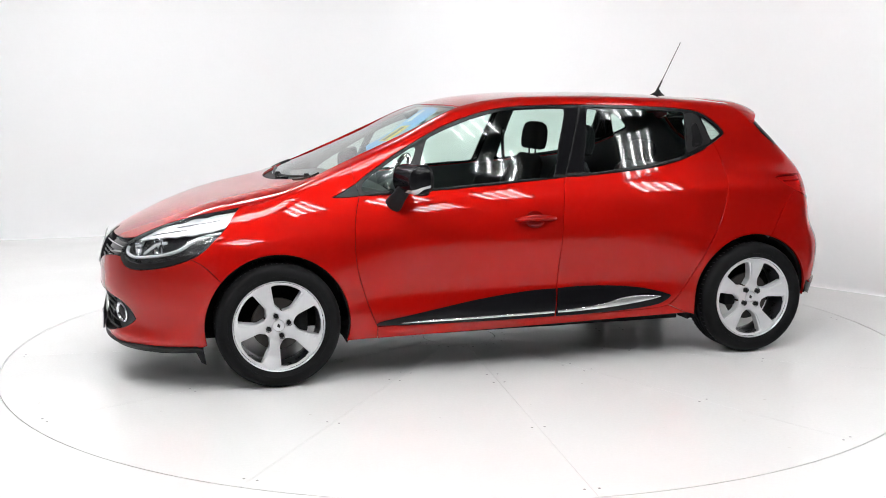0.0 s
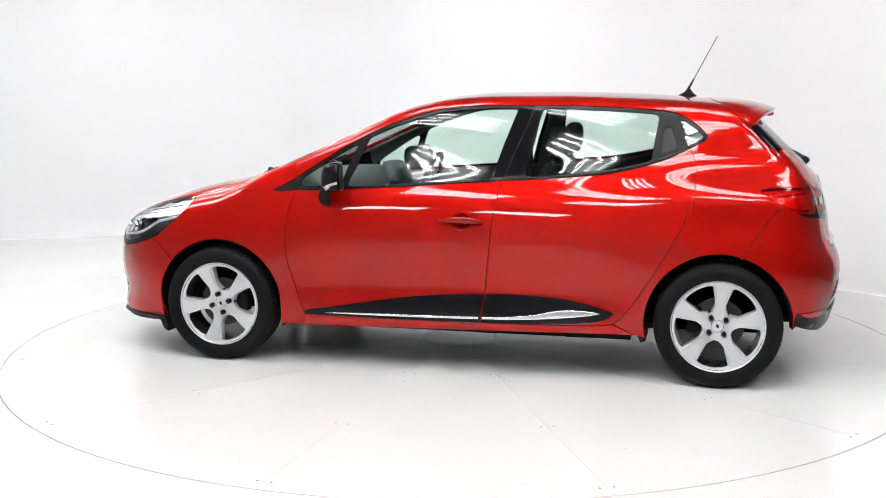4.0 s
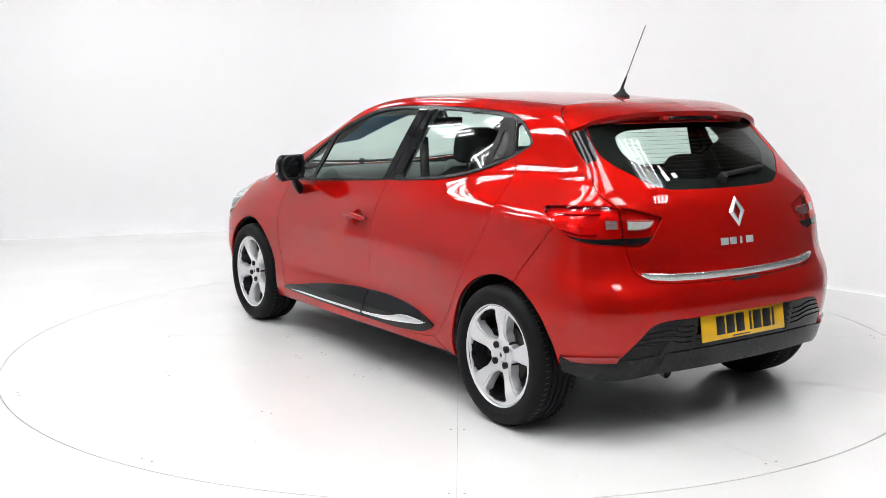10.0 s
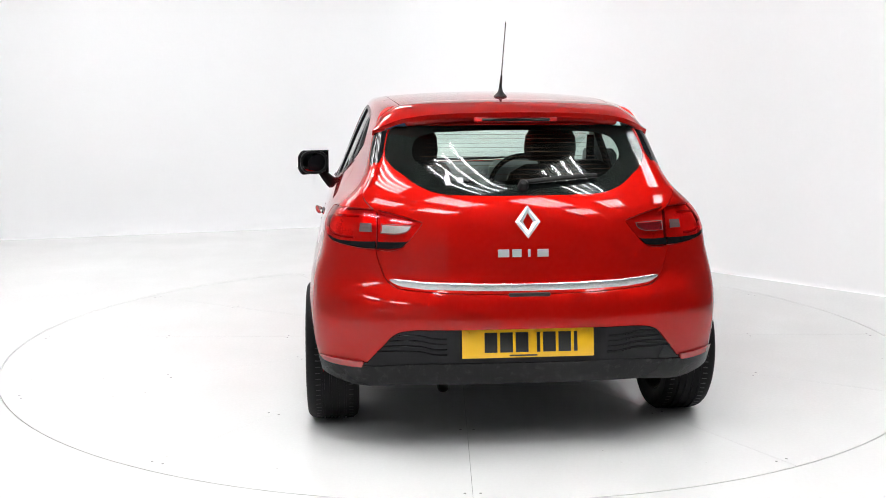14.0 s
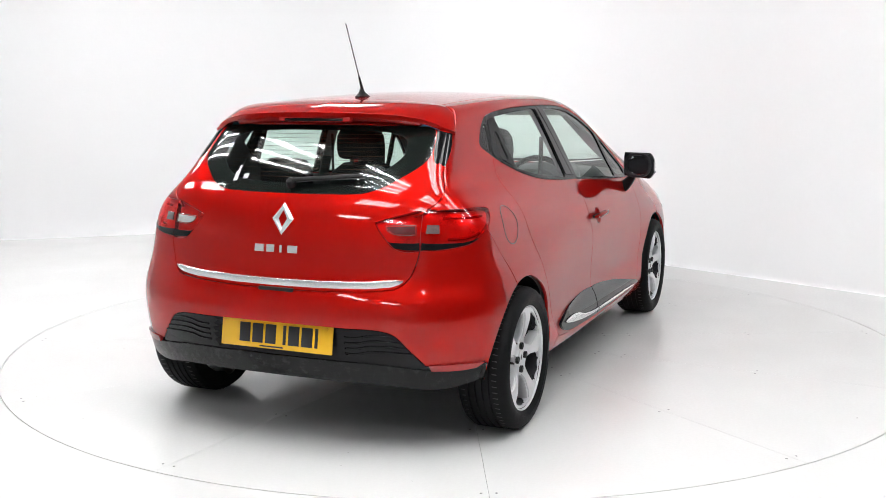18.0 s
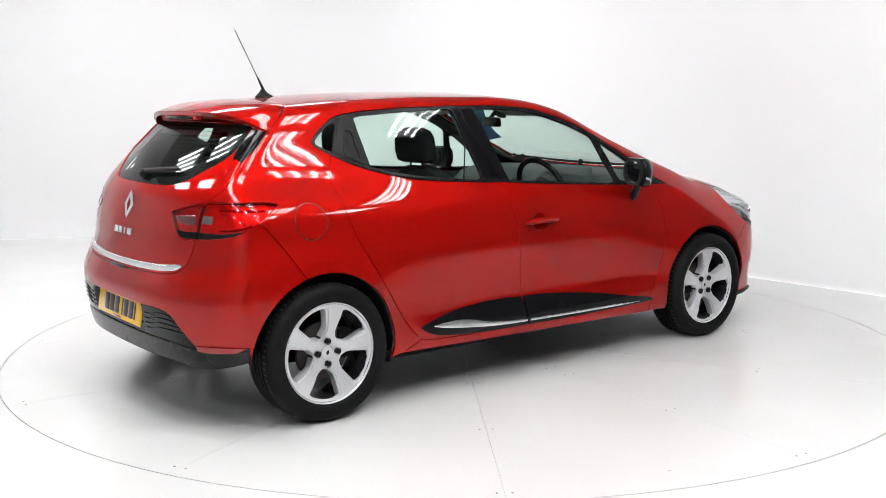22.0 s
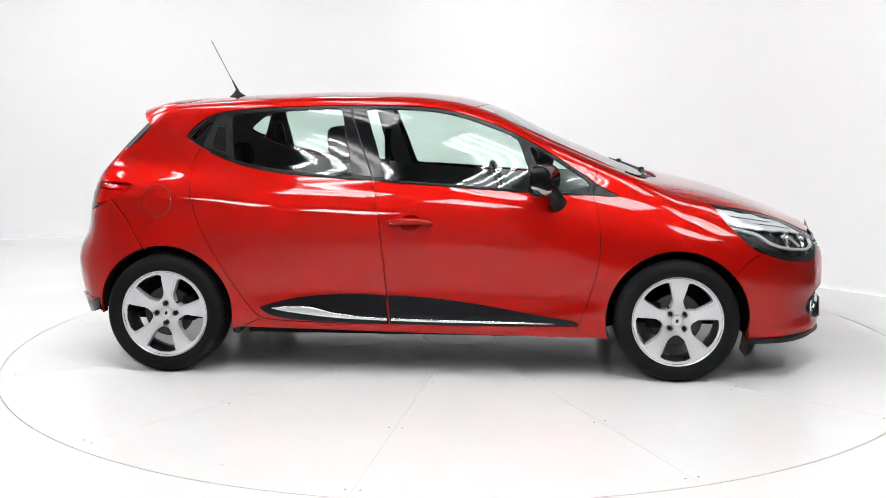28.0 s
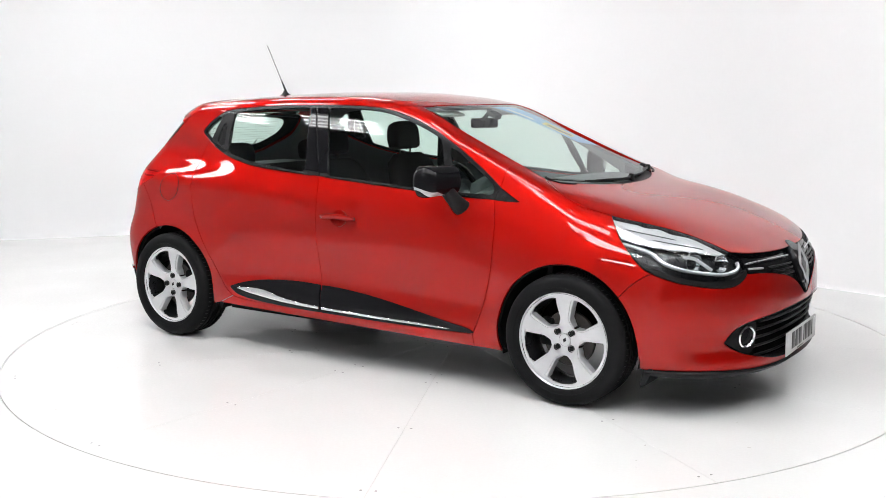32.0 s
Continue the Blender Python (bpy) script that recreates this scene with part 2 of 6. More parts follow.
def ceiling_lamp(drop):
    """A tray with four fluorescent tubes, hung under the ceiling."""
    lamp = new("ceiling_lamp")
    part("tray", box(bmesh.new(), (1.00, 0.50, 0.03), (0, 0, 0.05), 0.006), CASE, lamp)
    for k in range(4):
        y = (k - 1.5) * 0.120
        part("tube", box(bmesh.new(), (0.95, 0.034, 0.03), (0, y, 0.015), 0.012), GLOW, lamp, "lit white fluorescent tube")
    for x in (-0.42, 0.42):
        part("hanger", tube([(x, 0, 0.06), (x, 0, drop)], 0.006), CASE, lamp)
    return tagged(lamp, "lit four-tube fluorescent lamp hung from the ceiling", "lamp", "rows of studio lamps")


LAMP_HEIGHT, ROW_TURN = 3.45, -47.0
LAMP_ROWS = [  # distance of each row from the deck's middle, and places along it
    # rows -5.60, -3.30 and the far-left places are unseen fill, added to brighten
    (-5.60, (1.60, 3.20)),
    (-3.30, (-3.50, -2.00, 1.40, 3.00)),
    (-2.28, (-3.90, -2.33, -0.75, 0.83, 2.40)),
    (-1.40, (-3.50, 0.20, 1.70, 3.20, 4.70)),
    (-0.50, (-4.10, -2.60, 2.48, 3.95)),
    (0.95, (-2.70, 2.60, 4.10)),
]


def lamps():
    """Rows of lamps that run along the straight white wall, some of them added as fill."""
    along, away = (0.682, -0.731), (0.731, 0.682)
    rows = [pose(away[0] * n + along[0] * d, away[1] * n + along[1] * d, LAMP_HEIGHT, 0, 0, ROW_TURN) for n, places in LAMP_ROWS for d in places]
    first = ceiling_lamp(WALL_HEIGHT - LAMP_HEIGHT)
    first.matrix_basis = rows[0]
    for m in rows[1:]:
        copy_thing(first, m)


def turntable():
    """The revolving deck: twelve sectors round a small middle plate, with paired screws along the joints."""
    deck = new("turntable")
    bm = bmesh.new()
    lathe([(0.0, -0.012), (2.50, -0.012), (2.50, -0.045), (0.0, -0.045)], 128, bm, Matrix.Rotation(radians(90), 4, "X"))
    part("bed", bm, GAP, deck, "dark bed under the deck boards", smooth=False)
    part("edge_band", lathe([(2.5070, -0.0008), (2.5074, -0.0010), (2.5074, -0.040)], 192, None, Matrix.Rotation(radians(90), 4, "X")), RIM, deck, "grey edge of the turning deck", smooth=False)
    tagged(part("trim_well", lathe([(2.5120, -0.0006), (2.5122, -0.0006), (2.5120, -0.045)], 192, None, Matrix.Rotation(radians(90), 4, "X")), RIM, smooth=False), "thin grey edge of the floor round the turntable", "edge trim", kind="structure")
    part("middle_plate", lathe([(0.0, 0.0), (0.207, 0.0), (0.209, -0.002), (0.209, -0.012)], 64, None, Matrix.Rotation(radians(90), 4, "X")), DECK, deck)
    bm = bmesh.new()
    steps, gap = 24, 0.0006
    for r0, r1 in ((0.2125, 1.0), (1.0, 1.75), (1.75, 2.507)):
        ring = []
        for k in range(steps + 1):
            f = k / steps
            for r in (r0, r1):
                w = radians(15) - gap / r
                a = -w + 2 * w * f
                ring.append(bm.verts.new((r * math.cos(a), r * math.sin(a), 0)))
        for k in range(steps):
            bm.faces.new((ring[2 * k], ring[2 * k + 1], ring[2 * k + 3], ring[2 * k + 2]))
    bmesh.ops.remove_doubles(bm, verts=bm.verts, dist=0.0001)
    rim = [e for e in bm.edges if e.is_boundary]
    made = bmesh.ops.extrude_edge_only(bm, edges=rim)["geom"]
    for v in made:
        if isinstance(v, bmesh.types.BMVert):
            v.co.z -= 0.012
    for k in range(12):
        b2 = bm.copy()
        bmesh.ops.rotate(b2, verts=b2.verts, cent=(0, 0, 0), matrix=Matrix.Rotation(radians(100 + 30 * k), 3, "Z"))
        part("deck_board", b2, DECK, deck, smooth=False)
    bm.free()
    first = None
    for k in range(12):
        for r in (0.27, 0.86, 1.01, 1.72, 2.43):
            for s in (-1, 1):
                a = radians(85 + 30 * k)
                m = pose(r * math.cos(a) - s * 0.028 * math.sin(a), r * math.sin(a) + s * 0.028 * math.cos(a), 0.0004)
                if first:
                    ob = first.copy()
                    scene.collection.objects.link(ob)
                else:
                    ob = first = part("screw", lathe([(0.0, 0.0012), (0.0042, 0.001), (0.0055, 0.0), (0.0055, -0.004)], 10, None, Matrix.Rotation(radians(90), 4, "X")), SCREW, deck)
                ob.matrix_basis = m
    rng = random.Random(4)
    bm = bmesh.new()
    for k in range(48):
        a, r, size = rng.uniform(0, 2 * math.pi), 2.45 * rng.uniform(0.15, 1) ** 0.5, rng.uniform(0.0012, 0.0035)
        c = Vector((r * math.cos(a), r * math.sin(a), 0.0005))
        long, turn = rng.uniform(1, 3.2), rng.uniform(0, math.pi)
        bm.faces.new([bm.verts.new(c + Vector((size * long * math.cos(t) * math.cos(turn) - size * math.sin(t) * math.sin(turn), size * long * math.cos(t) * math.sin(turn) + size * math.sin(t) * math.cos(turn), 0))) for t in (2 * math.pi * j / 7 for j in range(7))])
    tagged(part("scuff_marks", bm, SCUFF, deck, "small grey scuffs and specks on the paint", smooth=False), kind="stuff")
    return tagged(deck, "round white revolving deck of twelve painted sectors", "turntable")


studio()
lamps()
TABLE = turntable()
# ---- the car's outer skin: a smooth closed form, x ahead, y to its left, z up ----
def pchip(xs, ys, q):
    """Monotone cubic through (xs, ys), vectorised over the last axis of ys."""
    xs, ys, q = np.asarray(xs, float), np.asarray(ys, float), np.clip(q, xs[0], xs[-1])
    h = np.diff(xs)
    d = np.diff(ys, axis=-1) / h
    m = np.zeros_like(ys)
    same = d[..., :-1] * d[..., 1:] > 0
    w1, w2 = 2 * h[1:] + h[:-1], h[1:] + 2 * h[:-1]
    with np.errstate(all="ignore"):
        m[..., 1:-1] = np.where(same, (w1 + w2) / (w1 / d[..., :-1] + w2 / d[..., 1:]), 0)
    m[..., 0], m[..., -1] = d[..., 0], d[..., -1]
    i = np.clip(np.searchsorted(xs, q) - 1, 0, len(h) - 1)
    t = (q - xs[i]) / h[i]
    y0, y1, m0, m1 = ys[..., i], ys[..., i + 1], m[..., i] * h[i], m[..., i + 1] * h[i]
    return (2 * t**3 - 3 * t**2 + 1) * y0 + (t**3 - 2 * t**2 + t) * m0 + (3 * t**2 - 2 * t**3) * y1 + (t**3 - t**2) * m1


def soften(a, cells, axis=-1):
    """Gaussian blur along one axis, ends held."""
    n = int(cells * 3) + 1
    k = np.exp(-0.5 * (np.arange(-n, n + 1) / cells) ** 2)
    k /= k.sum()
    return np.apply_along_axis(lambda r: np.convolve(np.pad(r, n, mode="reflect", reflect_type="odd"), k, "valid"), axis, a)


class Line:
    """A smooth function of one variable, from a few stations."""

    def __init__(self, xs, ys, blur=0.04, step=0.01):
        self.a, self.h = xs[0], step
        self.v = soften(pchip(xs, ys, np.arange(xs[0], xs[-1] + step, step)), blur / step)

    def __call__(self, q):
        f = np.clip((q - self.a) / self.h, 1, len(self.v) - 3.001)
        i = f.astype(int)
        t, v = f - i, self.v
        a, b, c, d = v[i - 1], v[i], v[i + 1], v[i + 2]
        return b + 0.5 * t * (c - a + t * (2 * a - 5 * b + 4 * c - d + t * (3 * (b - c) + d - a)))


SIDE_Z = [0.16, 0.24, 0.32, 0.42, 0.55, 0.68, 0.80, 0.90, 0.97, 1.05, 1.15, 1.25, 1.36, 1.50]
SIDE = {  # half width at each height, station by station
    -2.05: [0.69, 0.73, 0.75, 0.765, 0.78, 0.775, 0.745, 0.71, 0.67, 0.60, 0.55, 0.515, 0.47, 0.40],
    -1.65: [0.76, 0.80, 0.82, 0.835, 0.842, 0.832, 0.800, 0.785, 0.730, 0.635, 0.590, 0.562, 0.515, 0.45],
    -1.30: [0.80, 0.84, 0.86, 0.870, 0.872, 0.850, 0.812, 0.797, 0.752, 0.668, 0.624, 0.590, 0.545, 0.48],
    -0.85: [0.80, 0.842, 0.852, 0.843, 0.851, 0.850, 0.826, 0.795, 0.757, 0.715, 0.672, 0.628, 0.573, 0.50],
    -0.25: [0.80, 0.842, 0.849, 0.822, 0.830, 0.841, 0.820, 0.788, 0.754, 0.720, 0.678, 0.635, 0.582, 0.51],
    0.35: [0.80, 0.842, 0.849, 0.822, 0.829, 0.839, 0.818, 0.785, 0.750, 0.715, 0.674, 0.630, 0.575, 0.50],
    0.90: [0.80, 0.842, 0.852, 0.844, 0.851, 0.846, 0.815, 0.772, 0.732, 0.695, 0.652, 0.605, 0.545, 0.47],
    1.30: [0.79, 0.835, 0.862, 0.873, 0.873, 0.850, 0.800, 0.752, 0.715, 0.68, 0.63, 0.58, 0.52, 0.45],
    1.65: [0.76, 0.80, 0.835, 0.855, 0.853, 0.825, 0.768, 0.72, 0.685, 0.65, 0.60, 0.55, 0.49, 0.42],
    2.10: [0.69, 0.72, 0.75, 0.765, 0.765, 0.735, 0.68, 0.635, 0.60, 0.565, 0.52, 0.47, 0.41, 0.34],
}
_zs, _xs = np.arange(0.16, 1.505, 0.01), np.arange(-2.05, 2.105, 0.01)
_g = pchip(SIDE_Z, np.array([SIDE[k] for k in sorted(SIDE)]), _zs)
_g = pchip(sorted(SIDE), _g.T.copy(), _xs).T
SKIN = soften(soften(_g, 14, 0), 2.6, 1)


def half_width(x, z):
    f, g = np.clip((x + 2.05) / 0.01, 1, SKIN.shape[0] - 3.001), np.clip((z - 0.16) / 0.01, 1, SKIN.shape[1] - 3.001)
    i, j = f.astype(int), g.astype(int)
    t, u = f - i, g - j
    rows = []
    for k in (-1, 0, 1, 2):
        a, b, c, d = SKIN[i + k, j - 1], SKIN[i + k, j], SKIN[i + k, j + 1], SKIN[i + k, j + 2]
        rows.append(b + 0.5 * u * (c - a + u * (2 * a - 5 * b + 4 * c - d + u * (3 * (b - c) + d - a))))
    a, b, c, d = rows
    return b + 0.5 * t * (c - a + t * (2 * a - 5 * b + 4 * c - d + t * (3 * (b - c) + d - a)))


CROWN = Line([-2.4, -1.65, -1.45, -1.12, -0.79, -0.47, -0.14, 0.10, 0.33, 0.70, 1.10, 1.235, 1.27, 1.565, 1.83, 2.03, 2.16, 2.4],
             [1.19, 1.328, 1.368, 1.403, 1.421, 1.429, 1.427, 1.410, 1.361, 1.188, 1.018, 0.972, 0.964, 0.900, 0.816, 0.728, 0.65, 0.50], 0.035)
SWEEP = Line([-2.4, -1.0, 0.0, 0.4, 1.0, 1.3, 1.6, 2.0, 2.4], [0.06, 0.04, 0.07, 0.13, 0.13, 0.11, 0.08, 0.26, 0.30], 0.1)
ARCH = Line([-2.4, -1.2, 0.0, 0.4, 1.0, 1.3, 1.7, 2.4], [0.10, 0.10, 0.085, 0.04, 0.0, 0.0, 0.01, 0.02], 0.1)
NOSE = Line([0.0, 0.16, 0.20, 0.24, 0.30, 0.36, 0.45, 0.55, 0.64, 0.72, 0.80, 1.0, 1.6],
            [2.0, 2.09, 2.128, 2.136, 2.120, 2.124, 2.145, 2.142, 2.125, 2.095, 2.04, 1.9, 1.4], 0.018)
TAIL = Line([0.0, 0.20, 0.28, 0.36, 0.46, 0.55, 0.62, 0.68, 0.72, 0.80, 0.90, 0.97, 1.02, 1.10, 1.26, 1.36, 1.6],
            [-1.70, -1.82, -1.87, -1.892, -1.912, -1.920, -1.908, -1.878, -1.866, -1.856, -1.832, -1.806, -1.772, -1.698, -1.533, -1.43, -1.2], 0.022)


def lse(a, b, k):
    m = np.maximum(a, b)
    return m + k * np.log1p(np.exp(-np.abs(a - b) / k))


def smooth01(a, b, q):
    t = np.clip((q - a) / (b - a), 0, 1)
    return t * t * (3 - 2 * t)


def skin(p):
    """Below zero inside the car's skin, above zero outside it."""
    x, y, z = p[..., 0], np.abs(p[..., 1]), p[..., 2]
    side = y - half_width(x, z)
    s = x + SWEEP(x) * y * y
    brow = 0.55 * smooth01(1.08, 1.35, x) * (1 - smooth01(1.62, 1.95, x))
    top = (z - CROWN(s) + ARCH(x) * y * y + brow * y**8) * (1 - 0.10 * smooth01(0.2, 0.5, x) * (1 - smooth01(1.1, 1.35, x)))
    front = x - NOSE(z) + 0.22 * y**2 + 0.50 * y**4
    low = 1 - smooth01(0.55, 0.75, z)
    rear = TAIL(z) - x + (0.15 - 0.09 * low) * y**2 + (0.25 + 0.14 * low) * y**4
    k = 0.016 + 0.008 * smooth01(1.0, 1.5, x)
    body = lse(side, top, k)
    body = lse(body, front, 0.028 - 0.014 * smooth01(0.6, 0.75, z))
    return lse(body, rear, 0.030 - 0.008 * smooth01(0.95, 1.1, z))


def outward(p):
    """Unit normals of the skin."""
    e, n = 0.0015, np.zeros_like(p)
    for i in range(3):
        d = np.zeros(3)
        d[i] = e
        n[..., i] = skin(p + d) - skin(p - d)
    return n / np.linalg.norm(n, axis=-1, keepdims=True)


def meet(o, d, s0, s1):
    """Where rays from the inside first leave the skin."""
    a, b = np.full(len(o), float(s0)), np.full(len(o), float(s1))
    for _ in range(34):
        m = 0.5 * (a + b)
        out = skin(o + d * m[:, None]) > 0
        a, b = np.where(out, a, m), np.where(out, m, b)
    return o + d * (0.5 * (a + b))[:, None]


class Flat:
    """A drawing plane: points (u, v) are cast on the skin along one direction."""

    def __init__(self, u, v, d, s0, s1):
        self.u, self.v, self.d, self.s = np.array(u, float), np.array(v, float), np.array(d, float), (s0, s1)

    def cast(self, q):
        o = q[:, :1] * self.u + q[:, 1:] * self.v
        return meet(o, np.broadcast_to(self.d, o.shape), *self.s)

    def flat(self, p):
        return np.stack([p @ self.u, p @ self.v], 1)


class Round:
    """A drawing cylinder about an upright axis at x0; u runs round it, v is the height. way: 1 ahead, -1 to the rear."""

    def __init__(self, x0, way):
        self.x0, self.way = x0, way

    def cast(self, q):
        a = q[:, 0] / 1.2
        d = np.stack([self.way * np.cos(a), np.sin(a), 0 * a], 1)
        o = np.stack([0 * a + self.x0, 0 * a, q[:, 1]], 1)
        return meet(o, d, 0.05, 2.2)

    def flat(self, p):
        return np.stack([1.2 * np.arctan2(p[:, 1], self.way * (p[:, 0] - self.x0)), p[:, 2]], 1)


SIDE_ON = Flat((1, 0, 0), (0, 0, 1), (0, 1, 0), 0.1, 1.3)
TILTED = Flat((1, 0, 0), (0, -0.5, 0.8660254), (0, 0.8660254, 0.5), 0.55, 1.9)
FROM_ABOVE = Flat((1, 0, 0), (0, 1, 0), (0, 0, 1), 0.45, 1.8)
AHEAD, ASTERN = Round(0.9, 1), Round(-0.6, -1)
# ---- sheet-metal panels drawn on the skin ----
from mathutils.geometry import delaunay_2d_cdt


def line(plane, points, step=0.012):
    """A smooth line on the skin, drawn with (u, v) or (x, y, z) points on a drawing plane."""
    p = np.asarray(points, float)
    q = plane.flat(p) if p.shape[1] == 3 else p
    return plane.cast(spline(q, step))


def loop(*lines):
    """Lines joined end to end; each is turned round where that fits better."""
    out = [np.asarray(lines[0])]
    if len(lines) > 1:
        nxt = np.asarray(lines[1])
        ends = lambda p: min(np.linalg.norm(p - nxt[0]), np.linalg.norm(p - nxt[-1]))
        if ends(out[0][0]) < ends(out[0][-1]):
            out[0] = out[0][::-1]
    for p in lines[1:]:
        p = np.asarray(p)
        if np.linalg.norm(p[-1] - out[-1][-1]) < np.linalg.norm(p[0] - out[-1][-1]):
            p = p[::-1]
        out.append(p)
    q = np.concatenate(out)
    keep = [0]
    for i in range(1, len(q)):
        if np.linalg.norm(q[i] - q[keep[-1]]) > 0.0035:
            keep.append(i)
    if np.linalg.norm(q[keep[-1]] - q[keep[0]]) < 0.0035:
        keep.pop()
    return q[keep]


def flip(p):
    return np.asarray(p) * np.array([1, -1, 1])


def both(half):
    """A closed outline from its left half, whose ends lie on the middle."""
    return loop(half, flip(half)[::-1])


def inside(q, poly):
    x, y = q[:, 0], q[:, 1]
    c = np.zeros(len(q), bool)
    for (x0, y0), (x1, y1) in zip(poly, np.roll(poly, -1, 0)):
        hit = (y0 > y) != (y1 > y)
        if abs(y1 - y0) > 1e-12:
            c ^= hit & (x < (x1 - x0) * (y - y0) / (y1 - y0) + x0)
    return c


def shrink(poly, d):
    """A flat outline moved inwards by d."""
    area = np.sum(poly[:, 0] * np.roll(poly[:, 1], -1) - poly[:, 1] * np.roll(poly[:, 0], -1))
    t = np.roll(poly, -1, 0) - np.roll(poly, 1, 0)
    n = np.stack([-t[:, 1], t[:, 0]], 1) / np.maximum(np.linalg.norm(t, axis=1, keepdims=True), 1e-9)
    return poly + n * d * (1 if area > 0 else -1)


def sheet(outline, plane, holes=(), step=0.025, off=0.0, gap=0.002, depth=0.014, lift=None):
    """Vertices, faces and normals of a panel on the skin, with its turned-in edge."""
    rim = [shrink(plane.flat(outline), gap)] + [shrink(plane.flat(h), -gap) for h in holes]
    pts, edges = [], []
    for r in rim:
        k = len(pts)
        pts += [tuple(v) for v in r]
        edges += [(k + i, k + (i + 1) % len(r)) for i in range(len(r))]
    lo, hi = rim[0].min(0), rim[0].max(0)
    gx, gy = np.meshgrid(np.arange(lo[0], hi[0], step), np.arange(lo[1], hi[1], step * 0.866))
    gx = gx + (np.arange(gx.shape[0]) % 2)[:, None] * step / 2
    g = np.stack([gx.ravel(), gy.ravel()], 1)
    ok = inside(g, rim[0])
    for h in rim[1:]:
        ok &= ~inside(g, h)
    g = g[ok]
    edge = np.array(pts)
    if len(g):
        far = np.ones(len(g), bool)
        for k in range(0, len(g), 400):
            far[k:k + 400] = np.min(np.sum((g[k:k + 400, None] - edge[None]) ** 2, 2), 1) > (0.5 * step) ** 2
        g = g[far]
    verts, _, faces = delaunay_2d_cdt([Vector(p) for p in pts + [tuple(v) for v in g]], edges, [], 0, 1e-6)[:3]
    q = np.array([tuple(v) for v in verts])
    f = np.array([tuple(t) for t in faces if len(t) == 3], int)
    mid = q[f].mean(1)
    ok = inside(mid, rim[0])
    for h in rim[1:]:
        ok &= ~inside(mid, h)
    a, b, c = q[f[:, 0]], q[f[:, 1]], q[f[:, 2]]
    area = np.abs((b[:, 0] - a[:, 0]) * (c[:, 1] - a[:, 1]) - (b[:, 1] - a[:, 1]) * (c[:, 0] - a[:, 0]))
    f = f[ok & (area > 1e-9)]
    p = plane.cast(q)
    n = outward(p)
    if lift is not None:
        p = p + n * lift(p)[:, None]
    p = p + n * off
    a, b, c = p[f[:, 0]], p[f[:, 1]], p[f[:, 2]]
    back = np.sum(np.cross(b - a, c - a) * n[f].mean(1), 1) < 0
    f[back] = f[back][:, ::-1]
    # turned-in edge
    seen = {}
    for t in f:
        for i, j in ((t[0], t[1]), (t[1], t[2]), (t[2], t[0])):
            seen[(i, j)] = (j, i) not in seen
            if (j, i) in seen:
                seen[(i, j)] = seen[(j, i)] = False
    rimward = [e for e, alone in seen.items() if alone]
    used = sorted({v for e in rimward for v in e})
    where = {v: len(p) + k for k, v in enumerate(used)}
    m = len(used)
    lateral = np.zeros((len(p), 3))
    for i, j in rimward:
        d = np.cross(p[j] - p[i], n[i])
        d /= max(np.linalg.norm(d), 1e-9)
        lateral[i] += d
        lateral[j] += d
    lat = lateral[used] / np.maximum(np.linalg.norm(lateral[used], axis=1, keepdims=True), 1e-9)
    fold = lat + 0.5 * n[used]
    fold /= np.linalg.norm(fold, axis=1, keepdims=True)
    P = np.concatenate([p, p[used] + lat * 0.0004 - n[used] * 0.0008, p[used] - n[used] * depth])
    N = np.concatenate([n, fold, lat])
    quads = []
    for i, j in rimward:
        a, b = where[i], where[j]
        quads += [(j, i, a, b), (b, a, a + m, b + m)]
    return P, [tuple(int(v) for v in t) for t in f] + quads, N


def panel(name, outline, plane, mat, parent, label="", mirror=False, **how):
    """A panel as one mesh; with mirror, on the car's right side."""
    P, F, N = sheet(outline, plane, **how)
    if mirror:
        P, N, F = P * (1, -1, 1), N * (1, -1, 1), [t[::-1] for t in F]
    mesh = bpy.data.meshes.new(name)
    mesh.from_pydata(P.tolist(), [], F)
    mesh.update()
    mesh.shade_smooth()
    mesh.normals_split_custom_set_from_vertices(N.tolist())
    return mesh_object(name, mesh, mat, parent, label)


# ---- the seams of the left side, in metres from the middle of the wheelbase ----
WHEEL_X, WHEEL_R, ARCH_R = 1.2945, 0.305, 0.350
seam_door_front = line(SIDE_ON, [(0.873, 0.918), (0.905, 0.80), (0.912, 0.66), (0.902, 0.56), (0.873, 0.45), (0.822, 0.305), (0.806, 0.272)])
seam_door_mid = line(SIDE_ON, [(-0.222, 0.985), (-0.19, 0.813), (-0.172, 0.64), (-0.158, 0.50), (-0.145, 0.35), (-0.132, 0.268)])
seam_door_rear = line(SIDE_ON, [(-1.14, 1.147), (-1.170, 1.06), (-1.166, 0.95), (-1.125, 0.80), (-1.04, 0.64), (-0.95, 0.49), (-0.85, 0.345), (-0.79, 0.292)])
foot_front = line(SIDE_ON, [(0.806, 0.272), (0.3, 0.266), (-0.132, 0.268)])
foot_rear = line(SIDE_ON, [(-0.132, 0.268), (-0.5, 0.272), (-0.72, 0.281), (-0.79, 0.292)])
belt_front = line(SIDE_ON, [(0.873, 0.918), (0.5, 0.936), (0.1, 0.962), (-0.222, 0.985)])
belt_tip = line(SIDE_ON, [(1.012, 0.914), (0.95, 0.913), (0.873, 0.918)])
belt_rear = line(SIDE_ON, [(-0.222, 0.985), (-0.5, 1.003), (-0.74, 1.026), (-0.93, 1.066), (-1.06, 1.111), (-1.14, 1.147)])
